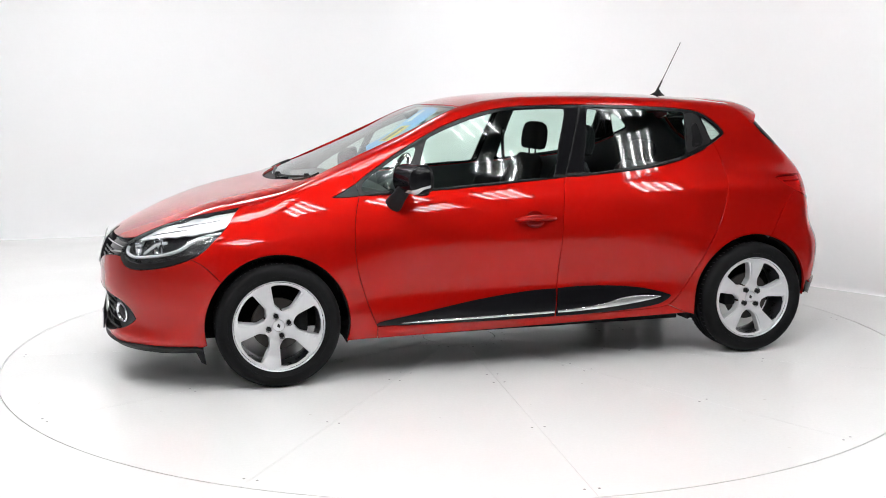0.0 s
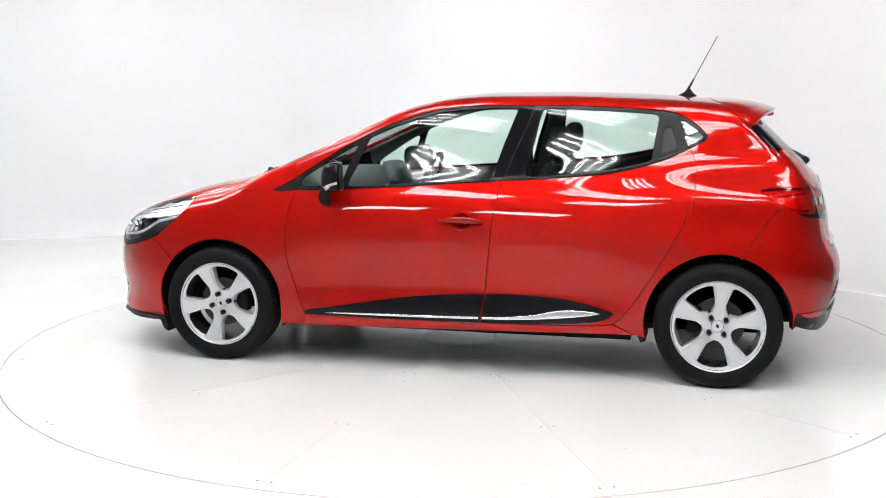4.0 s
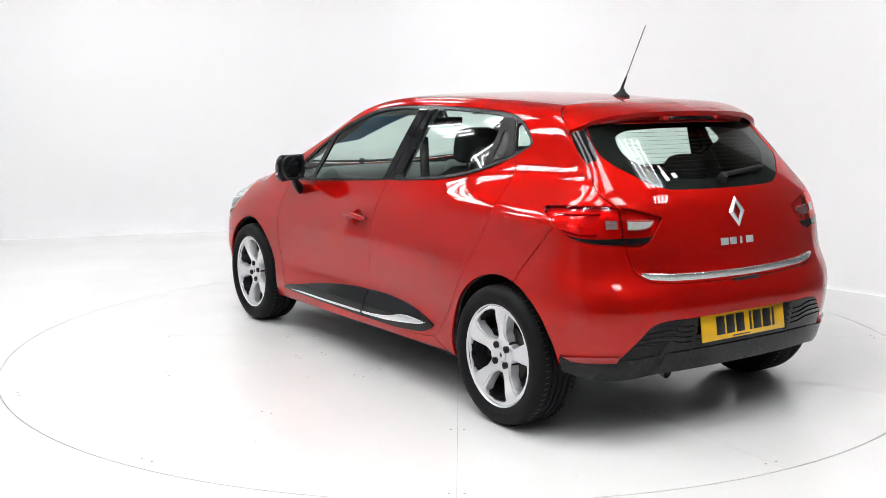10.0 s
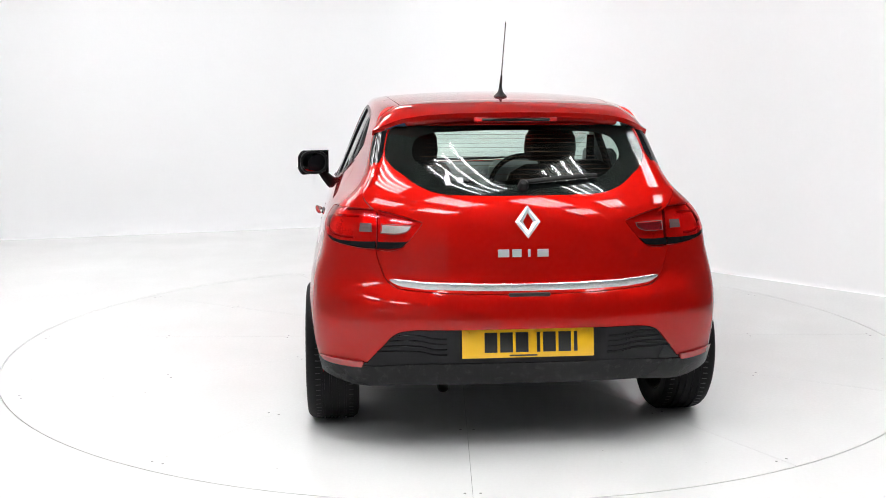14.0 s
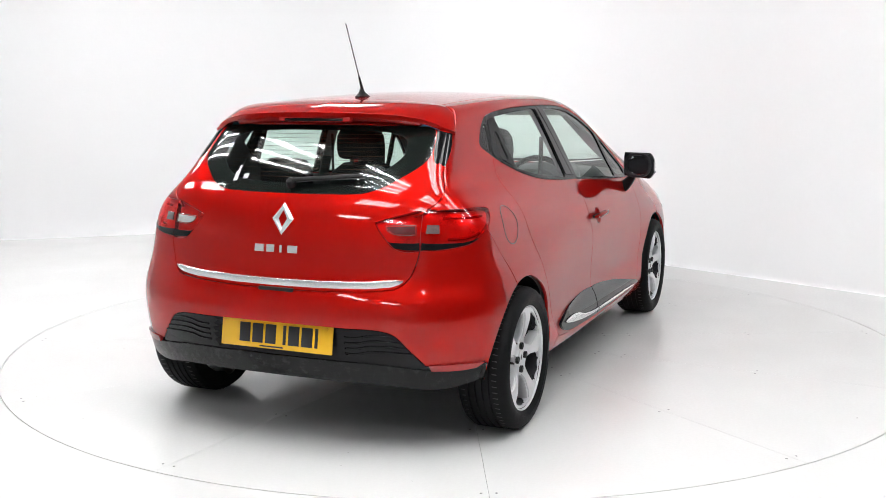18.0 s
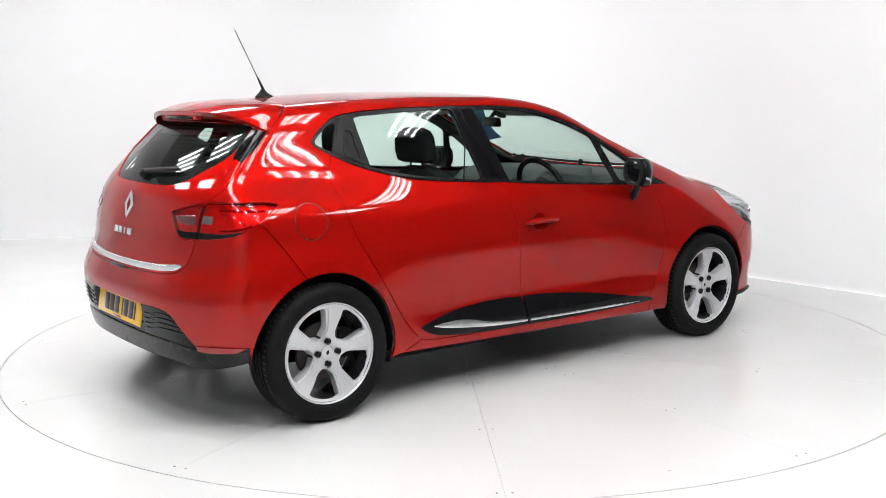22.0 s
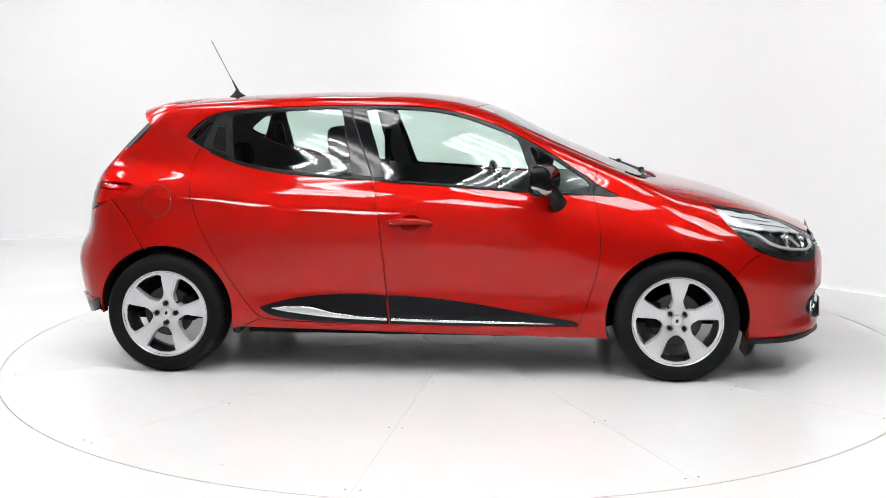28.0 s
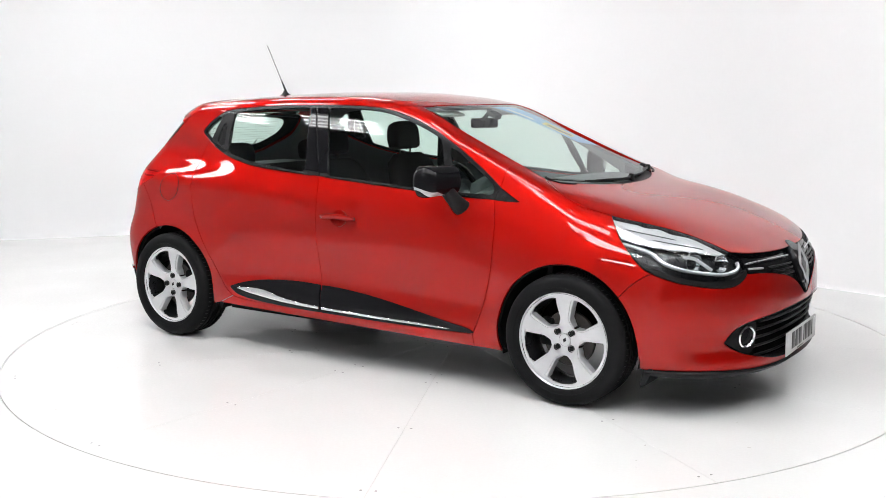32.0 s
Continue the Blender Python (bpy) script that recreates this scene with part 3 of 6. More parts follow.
belt_end = line(SIDE_ON, [(-1.14, 1.147), (-1.19, 1.174), (-1.215, 1.190), (-1.222, 1.202), (-1.216, 1.215)])
window_top = line(TILTED, SIDE_ON.cast(np.array([(-1.216, 1.215), (-1.17, 1.262), (-1.10, 1.306), (-1.07, 1.318), (-1.0, 1.331), (-0.75, 1.350), (-0.37, 1.359), (-0.1, 1.357), (0.08, 1.345), (0.20, 1.322), (0.413, 1.252), (0.584, 1.168), (0.78, 1.050), (0.89, 0.975)])))
window_nose = line(SIDE_ON, [(0.89, 0.975), (0.96, 0.938), (1.012, 0.914)])
pillar_joint = line(TILTED, [tuple(FROM_ABOVE.cast(np.array([[0.905, 0.607]]))[0]), tuple(SIDE_ON.cast(np.array([[0.89, 0.975]]))[0])])
screen_side = line(FROM_ABOVE, [(1.055, 0.600), (1.0, 0.610), (0.905, 0.607), (0.85, 0.602), (0.70, 0.580), (0.51, 0.552), (0.285, 0.513)])
screen_low, screen_high = [screen_side[np.abs(screen_side[:, 0] - 0.905).argmin():], screen_side[:np.abs(screen_side[:, 0] - 0.905).argmin() + 1]]
roof_side = line(FROM_ABOVE, [(0.285, 0.513), (0.1, 0.502), (-0.4, 0.497), (-0.9, 0.485), (-1.275, 0.462)])
roof_front = line(FROM_ABOVE, [(0.285, 0.513), (0.312, 0.30), (0.333, 0.12), (0.336, 0.0)])
roof_rear = line(FROM_ABOVE, [(-1.275, 0.462), (-1.245, 0.3), (-1.23, 0.0)])
hatch_side = line(TILTED, [(-1.275, 0.462, 1.379), (-1.335, 0.548, 1.325), (-1.409, 0.579, 1.263), (-1.482, 0.597, 1.192), (-1.571, 0.609, 1.122), (-1.645, 0.632, 1.035), (-1.70, 0.618, 0.99), (-1.748, 0.590, 0.966)])
hatch_lamp = line(ASTERN, [(-1.748, 0.590, 0.966), (-1.775, 0.590, 0.89), (-1.782, 0.589, 0.816)])
hatch_low = line(ASTERN, [(-1.782, 0.589, 0.816), (-1.800, 0.572, 0.745), (-1.812, 0.548, 0.70), (-1.835, 0.50, 0.668)])
hatch_foot = line(ASTERN, [(-1.835, 0.50, 0.668), (-1.855, 0.36, 0.656), (-1.875, 0.0, 0.648)])
lamp_rear_top = line(ASTERN, [(-1.463, 0.742, 0.958), (-1.51, 0.735, 0.967), (-1.62, 0.69, 0.970), (-1.748, 0.590, 0.966)])
lamp_rear_low = line(ASTERN, [(-1.463, 0.742, 0.958), (-1.50, 0.765, 0.925), (-1.579, 0.783, 0.886), (-1.67, 0.767, 0.843), (-1.735, 0.68, 0.822), (-1.782, 0.589, 0.816)])
lamp_hatch_top = line(ASTERN, [(-1.748, 0.590, 0.966), (-1.79, 0.50, 0.945), (-1.812, 0.409, 0.919)])
lamp_hatch_low = line(ASTERN, [(-1.812, 0.409, 0.919), (-1.815, 0.44, 0.875), (-1.806, 0.50, 0.818), (-1.782, 0.589, 0.816)])
seam_quarter = line(SIDE_ON, [(-1.579, 0.886), (-1.555, 0.865), (-1.478, 0.767), (-1.400, 0.645)])
cowl_side = line(FROM_ABOVE, [(1.055, 0.600), (1.075, 0.612)])
bonnet_side = line(FROM_ABOVE, [(1.075, 0.612), (1.14, 0.668), (1.22, 0.700), (1.34, 0.710), (1.457, 0.709)])
bonnet_lamp = line(FROM_ABOVE, [(1.457, 0.709), (1.545, 0.697), (1.70, 0.648), (1.85, 0.592), (1.945, 0.552)])
bonnet_nose = line(FROM_ABOVE, [(1.945, 0.552), (2.0, 0.44), (2.045, 0.28), (2.066, 0.13), (2.068, 0.0)])
bonnet_rear = line(FROM_ABOVE, [(1.075, 0.612), (1.155, 0.47), (1.235, 0.25), (1.262, 0.0)])
screen_foot = line(FROM_ABOVE, [(1.055, 0.600), (1.115, 0.47), (1.19, 0.25), (1.216, 0.0)])
lamp_front_low = line(AHEAD, [tuple(bonnet_lamp[0]), (1.505, 0.755, 0.795), (1.556, 0.79, 0.752), (1.644, 0.822, 0.676), (1.70, 0.82, 0.646)])
lamp_front_foot = line(AHEAD, [(1.70, 0.82, 0.646), (1.765, 0.80, 0.622), (1.86, 0.745, 0.597), (1.945, 0.662, 0.583), (2.0, 0.585, 0.592), (2.026, 0.528, 0.634)])
lamp_front_nose = line(AHEAD, [(2.026, 0.528, 0.634), (2.005, 0.525, 0.685), (1.945, 0.552, 0.728)])
grille_foot = line(AHEAD, [(2.026, 0.528, 0.634), (2.081, 0.384, 0.624), (2.125, 0.207, 0.585), (2.143, 0.085, 0.522), (2.147, 0.03, 0.486), (2.147, 0.0, 0.480)])
seam_bumper = line(SIDE_ON, [(1.70, 0.646), (1.64, 0.612), (1.573, 0.545)])


def arch_line(x, a0, a1, r=ARCH_R):
    a = np.radians(np.linspace(a0, a1, 40))
    return SIDE_ON.cast(np.stack([x + r * np.cos(a), WHEEL_R + r * np.sin(a)], 1))


def angle_to(x, p):
    return math.degrees(math.atan2(p[2] - WHEEL_R, p[0] - x))


front_break, rear_break = angle_to(WHEEL_X, seam_bumper[-1]), angle_to(-WHEEL_X, seam_quarter[-1])
arch_bumper, arch_fender = arch_line(WHEEL_X, -15, front_break), arch_line(WHEEL_X, front_break, 197)
arch_quarter, arch_rear = arch_line(-WHEEL_X, -13, rear_break), arch_line(-WHEEL_X, rear_break, 182)
sill_front = line(SIDE_ON, [tuple(arch_fender[-1][[0, 2]]), (0.90, 0.206), (0.806, 0.208)])
fender_foot = line(SIDE_ON, [(0.806, 0.208), (0.806, 0.272)])
sill_foot = line(SIDE_ON, [(0.806, 0.208), (0.0, 0.222), (-0.90, 0.240)])
sill_rear = line(SIDE_ON, [(-0.90, 0.240), (-0.79, 0.292)])
quarter_foot = line(SIDE_ON, [(-0.90, 0.240), tuple(arch_quarter[0][[0, 2]])])
bumper_corner = line(AHEAD, [tuple(arch_bumper[0]), (1.660, 0.785, 0.206)])
bumper_foot = line(AHEAD, [(1.660, 0.785, 0.206), (1.854, 0.695, 0.216), (2.0, 0.45, 0.203), (2.06, 0.2, 0.20), (2.07, 0.0, 0.20)])
tail_corner = line(ASTERN, [tuple(arch_rear[-1]), (-1.672, 0.824, 0.376)])
tail_foot = line(ASTERN, [(-1.672, 0.824, 0.376), (-1.755, 0.75, 0.367), (-1.818, 0.628, 0.370)])
tail_arch = line(ASTERN, [(-1.818, 0.628, 0.370), (-1.85, 0.565, 0.44), (-1.872, 0.515, 0.494), (-1.888, 0.46, 0.510), (-1.905, 0.3, 0.513), (-1.915, 0.0, 0.514)])
grille_corner = [(1.968, 0.625, 0.335), (2.0, 0.594, 0.386), (2.028, 0.556, 0.412), (2.064, 0.480, 0.428), (2.126, 0.274, 0.446), (2.146, 0.0, 0.452)]
grille_bottom = [(2.072, 0.0, 0.222), (2.062, 0.318, 0.232), (2.035, 0.47, 0.262), (2.00, 0.56, 0.292), (1.968, 0.625, 0.335)]
lower_grille = both(loop(line(AHEAD, grille_corner)[::-1], line(AHEAD, grille_bottom)[::-1]))
# ---- the car ----
CAR = tagged(new("car"), "red metallic five-door hatchback with silver alloy wheels", "car")


def shell():
    bonnet = both(loop(bonnet_rear[::-1], bonnet_side, bonnet_lamp, bonnet_nose))
    panel("bonnet", bonnet, FROM_ABOVE, RED, CAR, step=0.03, gap=0.0035)
    panel("roof", both(loop(roof_front[::-1], roof_side, roof_rear)), FROM_ABOVE, RED, CAR, step=0.035)
    windscreen = both(loop(screen_foot[::-1], screen_side, roof_front))
    panel("windscreen", windscreen, FROM_ABOVE, SCREEN, CAR, "clear laminated windscreen", step=0.03, gap=0.004, off=-0.003, depth=0.005)
    clear = FROM_ABOVE.cast(shrink(FROM_ABOVE.flat(windscreen), 0.030))
    panel("screen_border", windscreen, FROM_ABOVE, DARK, CAR, "black printed border of the windscreen", holes=[clear], off=-0.0062, gap=0.003, depth=0.001, step=0.04)
    fender = loop(cowl_side[::-1], screen_low, pillar_joint, window_nose, belt_tip, seam_door_front, fender_foot[::-1], sill_front[::-1], arch_fender[::-1], seam_bumper[::-1], lamp_front_low[::-1], bonnet_side[::-1])
    body_side = loop(pillar_joint[::-1], screen_high, roof_side, hatch_side, lamp_rear_top[::-1], lamp_rear_low[:1], lamp_rear_low[:lamp_rear_low.shape[0] // 2], seam_quarter, arch_quarter[::-1], quarter_foot[::-1], sill_rear, seam_door_rear[::-1], belt_end, window_top)
    turn = np.radians(np.arange(0, 360, 9))
    cup = SIDE_ON.cast(np.stack([-0.028 + 0.051 * np.cos(turn), 0.777 + 0.0415 * np.sin(turn)], 1))
    door_a = loop(belt_front, seam_door_mid, foot_front[::-1], seam_door_front[::-1])
    door_b = loop(belt_rear, seam_door_rear, foot_rear[::-1], seam_door_mid[::-1])
    sill = loop(foot_front, foot_rear, sill_rear[::-1], sill_foot[::-1], fender_foot)
    for m in (False, True):
        panel("front_wing", fender, TILTED, RED, CAR, mirror=m)
        panel("body_side", body_side, TILTED, RED, CAR, mirror=m)
        panel("front_door", door_a, SIDE_ON, RED, CAR, mirror=m, holes=[cup])
        panel("rear_door", door_b, SIDE_ON, RED, CAR, mirror=m)
        panel("sill", sill, SIDE_ON, RED, CAR, mirror=m)
    bumper = both(loop(grille_foot[::-1], lamp_front_foot[::-1], seam_bumper, arch_bumper[::-1], bumper_corner, bumper_foot))
    panel("front_bumper", bumper, AHEAD, RED, CAR, holes=[lower_grille])
    tail = both(loop(hatch_foot[::-1], hatch_low[::-1], lamp_rear_low[lamp_rear_low.shape[0] // 2:][::-1], seam_quarter, arch_rear, tail_corner, tail_foot, tail_arch))
    panel("rear_bumper", tail, ASTERN, RED, CAR)


shell()


# ---- helpers for parts that sit on the skin ----
def spot(plane, q, off=0.0):
    """A pose on the skin: local x ahead, y outwards, z up."""
    p = plane.cast(np.array([q], float))
    n = outward(p)[0]
    p = p[0] + n * off
    n = Vector(n)
    t = Vector((1, 0, 0)) if abs(n.x) < 0.8 else Vector((0, 1 if n.x < 0 else -1, 0))
    t = (t - n * t.dot(n)).normalized()
    b = t.cross(n)
    if b.z < 0:
        b, t = -b, -t
    return Matrix(((t.x, n.x, b.x, p[0]), (t.y, n.y, b.y, p[1]), (t.z, n.z, b.z, p[2]), (0, 0, 0, 1)))


def put(bm, m=None, mirror=False):
    """Move a bmesh to its pose, on the right side if mirror."""
    if m is not None:
        bmesh.ops.transform(bm, matrix=m, verts=bm.verts)
    if mirror:
        bmesh.ops.scale(bm, vec=(1, -1, 1), verts=bm.verts)
    bmesh.ops.recalc_face_normals(bm, faces=bm.faces)
    return bm


def offset(p, d):
    """Points of the skin moved outwards by d."""
    p = np.asarray(p)
    return p + outward(p) * d


def strip_wall(outline, d0, d1, mirror=False):
    """The side wall of a recess round an outline."""
    bm = bmesh.new()
    rings = [[bm.verts.new(tuple(v)) for v in offset(outline, d)] for d in (d0, d1)]
    n = len(rings[0])
    for i in range(n):
        bm.faces.new((rings[0][i], rings[0][(i + 1) % n], rings[1][(i + 1) % n], rings[1][i]))
    return put(bm, None, mirror)


def on_side(points, step=0.012, closed=False):
    return SIDE_ON.cast(spline(points, step, closed))


def prism(outline, y0, y1, bevel=0.0):
    """A flat outline of (x, z) given thickness in y."""
    bm = bmesh.new()
    f = bm.faces.new([bm.verts.new((x, y0, z)) for x, z in outline])
    made = bmesh.ops.extrude_face_region(bm, geom=[f])["geom"]
    for v in made:
        if isinstance(v, bmesh.types.BMVert):
            v.co.y = y1
    bmesh.ops.recalc_face_normals(bm, faces=bm.faces)
    if bevel:
        bmesh.ops.bevel(bm, geom=list(bm.edges), offset=bevel, segments=2, affect="EDGES", profile=0.5)
    return bm


def ribbon(points, wide, lift, thick):
    """A rounded bead along points of the skin: half heights wide, thick proud of the lifted surface."""
    n = outward(points)
    p = points + n * lift(points)[:, None]
    t = np.gradient(p, axis=0)
    up = np.cross(t, n)
    up /= np.linalg.norm(up, axis=1, keepdims=True)
    bm = bmesh.new()
    rings = [[bm.verts.new(tuple(p[i] + up[i] * wide[i] * math.copysign(abs(math.cos(a)) ** 0.7, math.cos(a)) + n[i] * thick * math.copysign(abs(math.sin(a)) ** 0.5, math.sin(a)))) for a in np.linspace(0, 2 * math.pi, 20, endpoint=False)] for i in range(len(p))]
    for a, b in zip(rings, rings[1:]):
        for k in range(20):
            bm.faces.new((a[k], a[(k + 1) % 20], b[(k + 1) % 20], b[k]))
    bm.faces.new(rings[0])
    bm.faces.new(rings[-1])
    return bm


# ---- windows ----
split_mid = on_side([(-0.222, 0.985), (-0.295, 1.17), (-0.362, 1.357)])
split_rear = on_side([(-1.14, 1.147), (-1.105, 1.23), (-1.072, 1.317)])
split_nose = on_side([(0.873, 0.918), (0.882, 0.980)])
top_x = window_top[:, 0]
top_front = window_top[(top_x > -0.362) & (top_x < 0.884)]
top_rear = window_top[(top_x < -0.362) & (top_x > -1.072)]
top_tip = window_top[top_x < -1.072]
glass_front = on_side([(-0.163, 1.000), (-0.215, 1.16), (-0.272, 1.335), (-0.262, 1.340), (-0.08, 1.340), (0.08, 1.327), (0.20, 1.303), (0.38, 1.244), (0.487, 1.196), (0.50, 1.185), (0.55, 1.06), (0.592, 0.957), (0.583, 0.947), (0.30, 0.962), (0.0, 0.982), (-0.155, 0.992)], 0.02, True)
glass_nose = on_side([(0.565, 1.150), (0.60, 1.06), (0.636, 0.958), (0.65, 0.949), (0.80, 0.943), (0.848, 0.943), (0.857, 0.952), (0.848, 0.98), (0.76, 1.042), (0.66, 1.105), (0.58, 1.150)], 0.012, True)
glass_rear = on_side([(-0.338, 1.018), (-0.375, 1.18), (-0.408, 1.333), (-0.42, 1.341), (-0.62, 1.338), (-0.85, 1.325), (-0.975, 1.311), (-0.983, 1.30), (-0.968, 1.19), (-0.952, 1.092), (-0.944, 1.087), (-0.74, 1.045), (-0.55, 1.024), (-0.348, 1.008)], 0.02, True)
glass_tip = on_side([(-1.130, 1.168), (-1.112, 1.225), (-1.092, 1.280), (-1.103, 1.287), (-1.155, 1.252), (-1.200, 1.212), (-1.203, 1.200), (-1.19, 1.190)], 0.008, True)


def windows():
    for m in (False, True):
        panel("window_frame", loop(belt_front, split_mid, top_front, split_nose), SIDE_ON, SATIN, CAR, "satin black front door window frame", m, holes=[glass_front, glass_nose], off=-0.003, gap=0.0015, depth=0.012)
        panel("window_frame", loop(belt_rear, split_rear, top_rear[::-1], split_mid), SIDE_ON, SATIN, CAR, "satin black rear door window frame", m, holes=[glass_rear], off=-0.003, gap=0.0015, depth=0.012)
        panel("window_frame", loop(belt_end, top_tip, split_rear), SIDE_ON, SATIN, CAR, "satin black rear quarter frame", m, holes=[glass_tip], off=-0.003, gap=0.0015, depth=0.012)
        panel("mirror_sail", loop(belt_tip, split_nose, window_nose), SIDE_ON, SATIN, CAR, "", m, off=-0.003, gap=0.002, depth=0.012)
        panel("door_window", glass_front, SIDE_ON, WINDOW, CAR, "green tinted front door glass", m, off=-0.008, gap=-0.003, depth=0.002, step=0.05)
        panel("quarter_window", glass_nose, SIDE_ON, WINDOW, CAR, "small fixed glass before the door glass", m, off=-0.008, gap=-0.003, depth=0.002, step=0.05)
        panel("door_window", glass_rear, SIDE_ON, PRIVACY, CAR, "green tinted rear door glass", m, off=-0.008, gap=-0.003, depth=0.002, step=0.05)
        panel("quarter_window", glass_tip, SIDE_ON, PRIVACY, CAR, "small fixed rear quarter glass", m, off=-0.008, gap=-0.003, depth=0.002, step=0.05)
        # gloss black pillar covers on both sides of the door gap
        a = on_side([(-0.228, 1.000), (-0.30, 1.18), (-0.360, 1.346), (-0.278, 1.346), (-0.215, 1.16), (-0.168, 1.000)][:3])
        b = on_side([(-0.168, 1.000), (-0.215, 1.16), (-0.278, 1.346)])
        panel("pillar_cover", loop(a, b), SIDE_ON, PIANO, CAR, "", m, off=0.0005, gap=0.004, depth=0.006)
        c = on_side([(-0.228, 1.000), (-0.30, 1.18), (-0.366, 1.346)])
        d = on_side([(-0.332, 1.012), (-0.37, 1.18), (-0.404, 1.346)])
        panel("pillar_cover", loop(c, d), SIDE_ON, PIANO, CAR, "", m, off=0.0005, gap=0.004, depth=0.006)
        # rear door handle hidden in the frame
        plate = on_side([(-0.962, 1.100), (-0.978, 1.19), (-0.992, 1.306), (-1.06, 1.300), (-1.095, 1.23), (-1.125, 1.155), (-1.05, 1.125)], 0.012, True)
        cup = on_side([(-1.005, 1.128), (-1.012, 1.19), (-1.02, 1.245), (-1.045, 1.250), (-1.062, 1.21), (-1.072, 1.15), (-1.05, 1.132)], 0.008, True)
        panel("handle_plate", plate, SIDE_ON, BLACK, CAR, "black plate with a hidden rear door handle", m, holes=[cup], off=0.001, gap=0.002, depth=0.006)
        part("handle_cup", strip_wall(cup, 0.001, -0.022, m), BLACK, CAR)
        panel("handle_pull", cup, SIDE_ON, SATIN, CAR, "", m, off=-0.009, gap=0.004, depth=0.012)
        part("belt_seal", put(tube(offset(belt_front[4:-4], 0.002), 0.0045, sides=6), None, m), SATIN, CAR)
        part("belt_seal", put(tube(offset(belt_rear[4:-6], 0.002), 0.0045, sides=6), None, m), SATIN, CAR)


windows()


# ---- lower door trims, handles, mirrors, fuel flap ----
def flank():
    low_a = [(0.815, 0.281), (0.70, 0.276), (0.3, 0.270), (-0.128, 0.272)]
    top_a = [(-0.146, 0.412), (0.0, 0.408), (0.27, 0.380), (0.65, 0.320), (0.80, 0.293), (0.815, 0.281)]
    low_b = [(-0.138, 0.272), (-0.5, 0.281), (-0.68, 0.296), (-0.745, 0.311), (-0.780, 0.330), (-0.797, 0.347)]
    top_b = [(-0.797, 0.347), (-0.72, 0.372), (-0.60, 0.398), (-0.45, 0.413), (-0.30, 0.418), (-0.156, 0.413)]
    swell = lambda p: 0.011 * np.clip(np.minimum((0.425 - p[:, 2]) / 0.05, 1), 0.1, 1)
    bulge = lambda p: 0.003 + swell(p)
    strip_a = ([(0.69, 0.2885), (0.55, 0.2895), (0.30, 0.2905), (0.0, 0.2940), (-0.124, 0.2965)], [0.001, 0.0045, 0.0058, 0.0062, 0.0062])
    strip_b = ([(-0.144, 0.2970), (-0.30, 0.3030), (-0.42, 0.3135), (-0.50, 0.3260), (-0.57, 0.3340), (-0.65, 0.3390), (-0.71, 0.3425), (-0.735, 0.3440)], [0.0062, 0.0085, 0.0125, 0.0185, 0.0190, 0.0140, 0.0065, 0.001])
    for m in (False, True):
        panel("door_trim", loop(on_side(low_a), on_side([(-0.128, 0.272), (-0.146, 0.412)]), on_side(top_a)), SIDE_ON, PIANO, CAR, "gloss black lower door trim", m, lift=bulge, gap=0.001, depth=0.016, step=0.02)
        panel("door_trim", loop(on_side(low_b), on_side(top_b), on_side([(-0.156, 0.413), (-0.138, 0.272)])), SIDE_ON, PIANO, CAR, "gloss black lower door trim", m, lift=bulge, gap=0.001, depth=0.016, step=0.02)
        for (path, wide), label in ((strip_a, "thin bright strip on the door trim"), (strip_b, "bright strip that widens to the rear")):
            q = spline([(*p, w) for p, w in zip(path, wide)], 0.012)
            part("trim_strip", put(ribbon(SIDE_ON.cast(q[:, :2]), q[:, 2], lambda p: bulge(p) + 0.0035, 0.0045), None, m), BRUSHED, CAR, label)
        # handle of the front door, over its round cup
        at = spot(SIDE_ON, (-0.028, 0.777))
        bm = bmesh.new()
        prof = [(0.0, -0.012), (0.012, -0.0115), (0.028, -0.009), (0.038, -0.005), (0.0425, -0.0012), (0.0455, 0.0)]
        lathe(prof, 40, bm)
        bmesh.ops.scale(bm, vec=(1.15, 1, 0.95), verts=bm.verts)
        part("handle_cup", put(bm, at, m), RED, CAR)
        bar = []
        for k in range(17):
            f = k / 16
            bar.append((0.112 - 0.224 * f, 0.015 + 0.020 * math.sin(math.pi * f) ** 0.5, 0.002 - 0.006 * math.cos(2 * math.pi * f) * 0.5))
        rad = [0.007 + 0.0115 * math.sin(math.pi * k / 16) ** 0.35 if 0 < k < 16 else 0.006 for k in range(17)]
        handle = part("door_handle", put(tube(bar, rad, sides=14, flat=0.62), at, m), RED, CAR)
        # black bar put in for the shade between handle and door
        part("handle_shadow_gap", put(tube([(0.105, 0.004, 0.001), (-0.10, 0.004, 0.001)], 0.008, sides=8), at, m), BLACK, handle)
        if not m:
            continue
        part("door_lock", put(lathe([(0.0, 0.004), (0.007, 0.004), (0.008, 0.0)], 16), spot(SIDE_ON, (-0.120, 0.777), 0.03), m), CHROME, handle)
    # fuel flap on the right side
    ring = np.radians(np.linspace(0, 360, 60, endpoint=False))
    flap = SIDE_ON.cast(np.stack([-1.337 + 0.078 * np.cos(ring), 0.877 + 0.078 * np.sin(ring)], 1))
    part("fuel_flap_joint", put(tube(np.concatenate([offset(flap, 0.0), offset(flap[:1], 0.0)]), 0.0020, sides=5, caps=False), None, True), INK, CAR, "round joint of the fuel flap")


